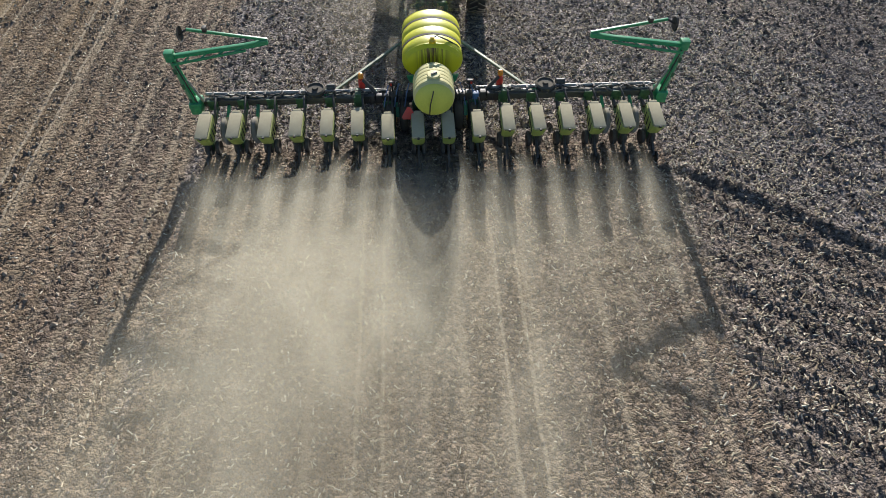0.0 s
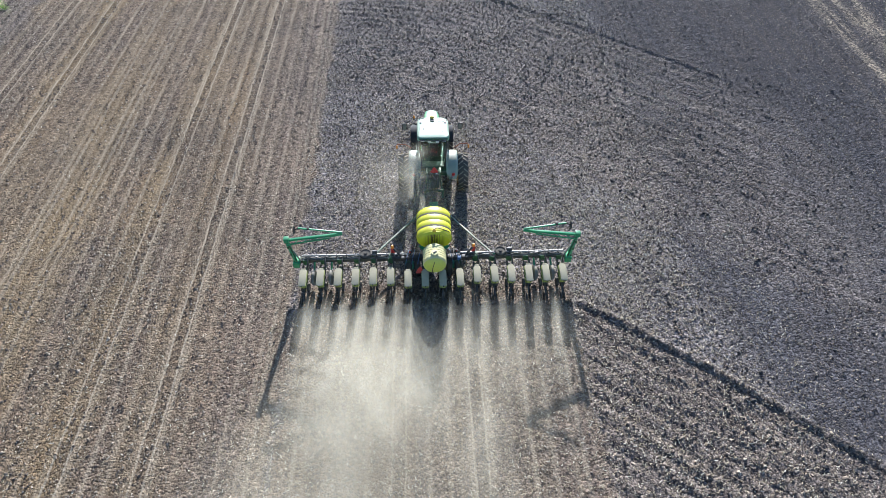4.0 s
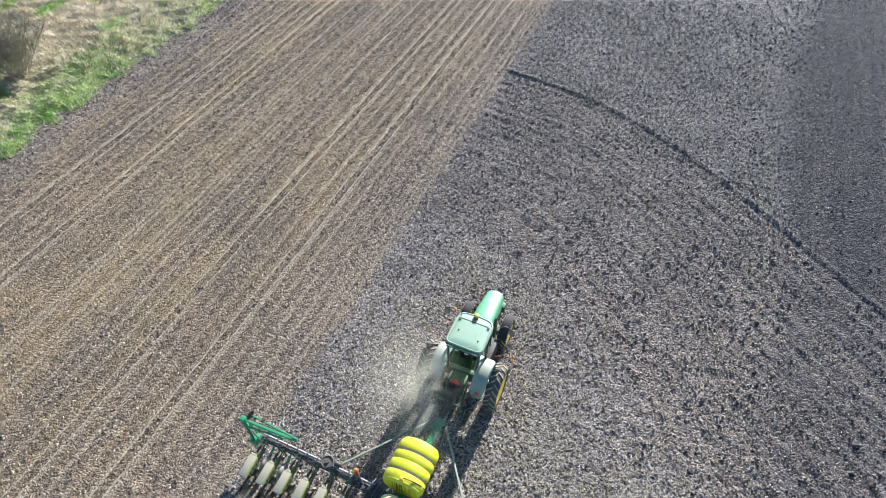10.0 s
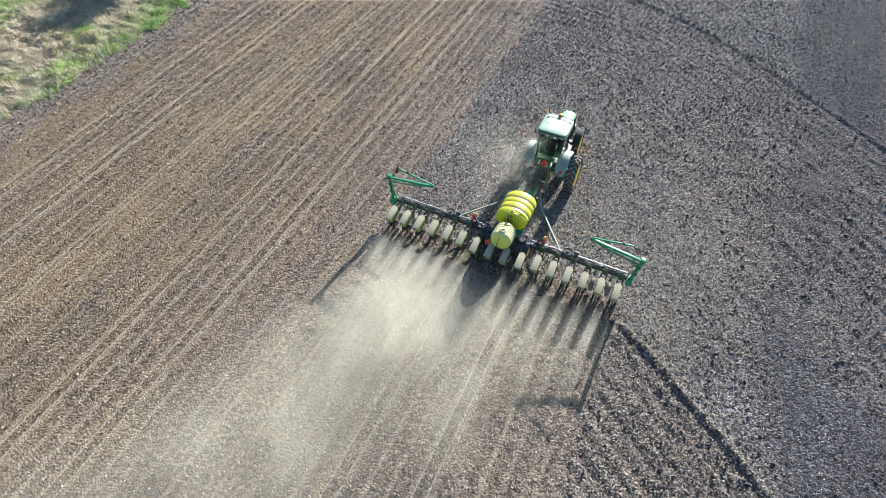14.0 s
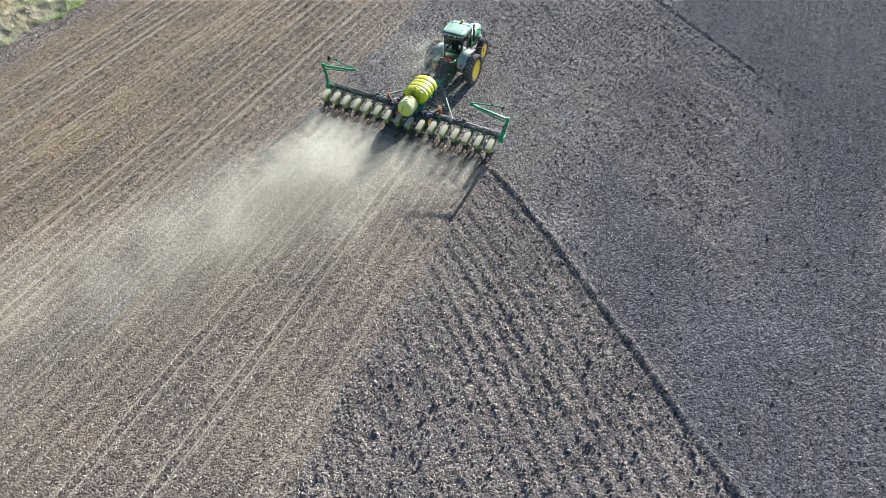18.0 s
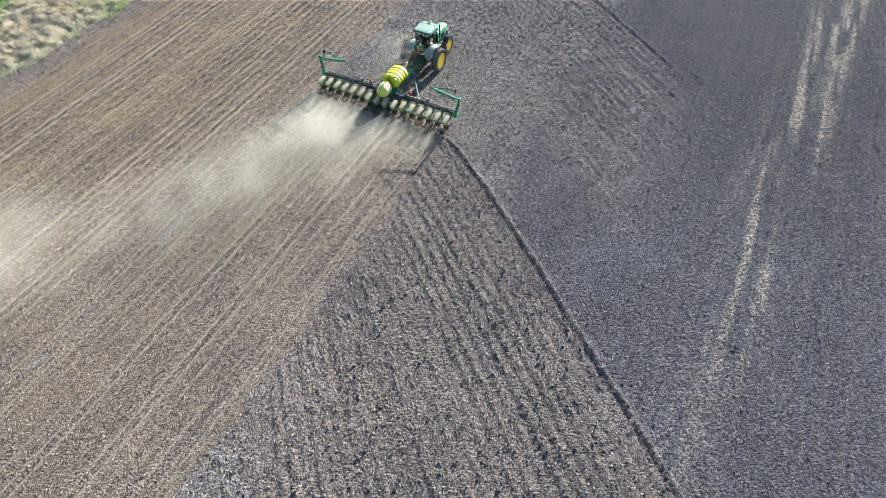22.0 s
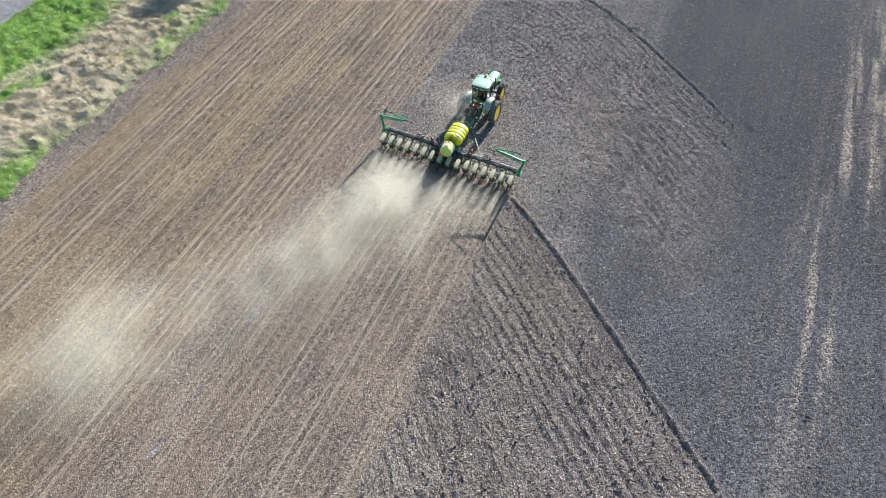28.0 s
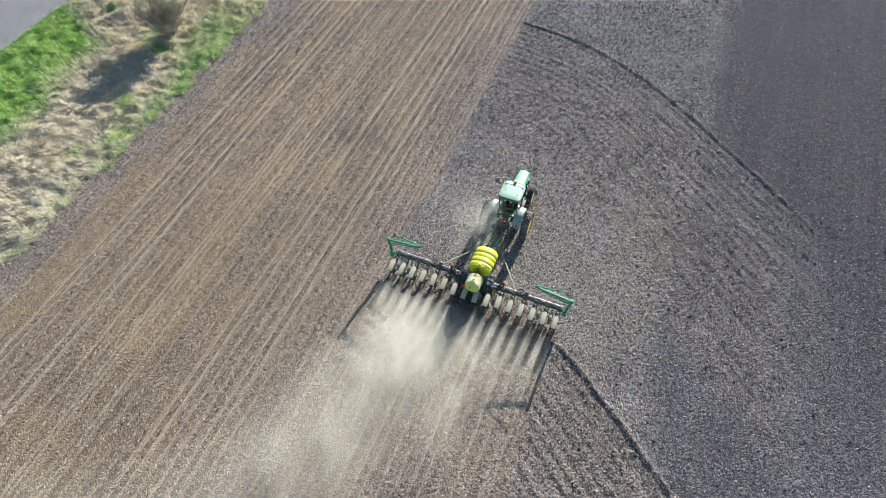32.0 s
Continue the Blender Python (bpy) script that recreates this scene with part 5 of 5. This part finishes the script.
def bush(x, y, tall, seed):
    """A bare many-stemmed shrub with sparse small leaves."""
    r = random.Random(seed)
    ob = thing("bush", "grey-brown bare shrub with sparse dull leaves on the verge", "bush")
    spots = []
    for i in range(90):
        a, out = r.uniform(0, 2 * math.pi), r.uniform(0.1, 1.0)
        base = Vector((0.4 * out * math.cos(a), 0.4 * out * math.sin(a), -0.1))
        tip = Vector((2.9 * out * math.cos(a) + r.uniform(-.4, .4), 2.9 * out * math.sin(a) + r.uniform(-.4, .4), tall * (1.15 - 0.35 * out) * r.uniform(0.6, 1.1)))
        pts = [base.lerp(tip, k / 4) + Vector((r.uniform(-.08, .08), r.uniform(-.08, .08), 0.15 * math.sin(k / 4 * math.pi))) for k in range(5)]
        stem = bmesh.new()
        rod(pts, 0.018, stem, 5)
        for k in range(30):
            p = pts[r.randint(1, 3)].lerp(pts[4], r.random())
            q = p + Vector((r.uniform(-.4, .4), r.uniform(-.4, .4), r.uniform(0.1, 0.5)))
            rod([p, (p + q) / 2 + Vector((0, 0, 0.04)), q], 0.010, stem, 3)
            spots += [p.lerp(q, r.random()) for _ in range(4)]
        part("stem", stem, TWIG, ob, smooth=False)
    leaves = bmesh.new()
    for p in spots:
        d = Vector((r.uniform(-1, 1), r.uniform(-1, 1), r.uniform(-.5, 1))).normalized()
        e = d.orthogonal().normalized()
        vs = [leaves.verts.new(p + v) for v in (-d * 0.05, e * 0.022, d * 0.05, -e * 0.022)]
        leaves.faces.new(vs)
    part("leaves", leaves, BUSHLEAF, ob, "sparse dull leaves", smooth=False)
    ob.matrix_basis = pose(x, y, float(bank_height(np.array([x]), np.array([y]))[0]))
    return ob


bush(-36.2, 15.5, 3.5, 2)

# ---------------------------------------------------------------- dust behind the row units


def drift(back):
    """Sideways place of the plume's middle that far behind the rows."""
    return -1.4 - 0.012 * back**2 - 0.12 * back


def cloudy(x, y, seed, scale):
    """Soft uneven noise about 0 to 1, drawn out along the wind."""
    wx = x + 0.9 * (value_noise(x * 0.6, y * 0.4, seed + 1) - 0.5) + 0.18 * y
    wy = y + 1.2 * (value_noise(x * 0.5, y * 0.5, seed + 2) - 0.5)
    n = sum(value_noise(wx * scale * f, wy * scale * 0.55 * f, seed + 3 + i) * w for i, (f, w) in enumerate(((1, 0.50), (2.1, 0.28), (4.3, 0.15), (8.7, 0.07))))
    return step(0.30, 0.74, n)


def dust_depth(x, y, level):
    """How much dust hangs at one level (0 lowest to 4) over a place: streaks in the sunlit gaps between row shadows,
    the plume, a side plume, an old cloud, wheel dust.
    """
    back = np.maximum(-y, 0.01)
    seed = 60 + 9 * level
    share = (4, 5, 5, 6, 7, 8, 8, 7, 4, 4, 5, 5, 4, 4, 4, 2)
    streaks = np.zeros_like(x)
    if level < 3:
        # streaks slide with the sun's slant to imitate light shafts between unit shadows
        for r, w in enumerate(share):
            xr = (r - 7.5) * 0.762 + 0.37 + 0.04 * math.sin(5.1 * r) - 0.073 * back
            streaks += w / 8 * np.exp(-(((x - xr) / (0.14 + 0.022 * back)) ** 2)) * (0.55 + 0.9 * value_noise(np.full_like(x, 3.3 * r + 40 * level), y * 0.5, 51))
        streaks *= step(0.7, 2.7, back) * np.exp(-np.maximum(back - 1.6, 0) / (2.6 + 0.8 * math.sin(level))) * 0.40
        low = 0.10 + 0.25 * np.exp(-((np.clip(x + 2.9, -20, 20) / 2.6) ** 4))
        streaks += low * step(0.6, 2.6, back) * step(8.0, 2.5, back) * step(6.2, 5.2, np.abs(x + 0.07 * back)) * (0.35 + 0.65 * cloudy(x, y, seed + 40, 0.8))
    lift = 0.35 + 0.65 * step(-0.5 + 1.6 * level, 1.6 + 2.2 * level, back)
    wide = 2.3 + 0.085 * back
    plume = np.exp(-((np.abs(np.clip(x - drift(back), -40, 40)) / wide) ** 2.6)) * step(1.6, 4.6, back) * np.exp(-np.maximum(back - 5.5, 0) / 6.5) * lift
    plume *= 0.06 + 0.42 * (0.5 * cloudy(x + 0.12 * level, y - 0.1 * level, 66, 0.42) + 0.5 * cloudy(x, y, seed, 0.55)) ** 1.5
    haze = np.exp(-((np.clip(x - drift(back) - 0.3, -40, 40) / (3.4 + 0.10 * back)) ** 2)) * step(3.0, 8.0, back) * np.exp(-np.maximum(back - 8, 0) / 13.0) * 0.055
    side = np.exp(-((np.clip(x - 2.7 + 0.10 * back, -40, 40) / 1.3) ** 2)) * step(2.6, 4.6, back) * step(14.0, 4.0, back) * (0.02 + 0.27 * cloudy(x, y, 80, 0.6) ** 1.5)
    old = np.exp(-((np.clip(x + 14.0, -30, 30) / 5.0) ** 2) - (np.clip(y + 25.0, -30, 30) / 4.5) ** 2) * (0.01 + 0.14 * cloudy(x, y, 90, 0.35))
    # dust is thinned along the tank's shadow to shape its dark stripe
    shadow_gap = 1 - 0.3 * np.exp(-((np.clip(x - 0.42 + 0.07 * back, -20, 20) / 0.55) ** 4)) * step(8.0, 4.5, back)
    wheels = (2.0 * np.exp(-((np.clip(x + 0.55, -20, 20) / 0.9) ** 2)) * step(0.9, 2.4, y) * step(6.2, 4.4, y) + 0.25 * np.exp(-((np.clip(x + 2.3, -20, 20) / 1.1) ** 2)) * step(0.3, 2.5, y) * step(9.0, 6.0, y)) * (0.05 + 0.22 * cloudy(x, y, 110, 0.7))
    return np.where(y < 0, (streaks + (plume + haze + side) * shadow_gap + old), wheels)


def dust_cloud():
    """Five billowing veils of dust over one another, ragged and open where the dust is thin."""
    xs, ys = spaced((-22, -8, 0.28), (-8, 6.6, 0.125)), spaced((-33, -12, 0.33), (-12, 0, 0.16), (0, 9, 0.2))
    gx, gy = np.meshgrid(xs, ys)
    nx = len(xs)
    i = (np.arange(len(ys) - 1)[:, None] * nx + np.arange(nx - 1)).ravel()
    quads = np.stack([i, i + 1, i + nx + 1, i + nx], 1)
    x, y = gx.ravel(), gy.ravel()
    all_v, all_f, all_t, count = [], [], [], 0
    for level in range(5):
        thick = dust_depth(x, y, level)
        tall = np.clip(0.60 + 0.16 * np.abs(y), 0, 1.9)
        tall = np.where(y > 0, 0.6 + 2.0 * step(0.5, 3.5, y), tall)
        z = (0.10 + 0.26 * level) * tall * (0.75 + 0.5 * value_noise(x * 0.5, y * 0.4, 57 + level)) + 0.10 * np.clip(thick, 0, 0.6) + 0.09
        keep = quads[thick[quads].max(1) > 0.006]
        used, flat = np.unique(keep, return_inverse=True)
        all_v.append(np.stack([x, y, z], 1)[used])
        all_f.append(flat.reshape(-1, 4) + count)
        all_t.append((1 - np.exp(-np.maximum(thick - 0.006, 0)))[used])
        count += len(used)
    v, f, t = np.concatenate(all_v), np.concatenate(all_f), np.concatenate(all_t)
    ob = bulk("dust_cloud", v[None], f, DUSTMOTE, "pale tan dust hanging and trailing behind the planter", "dust", smooth=True)
    ob.data.attributes.new("thickness", "FLOAT", "POINT").data.foreach_set("value", t.astype(np.float32))
    return ob


dust_cloud()
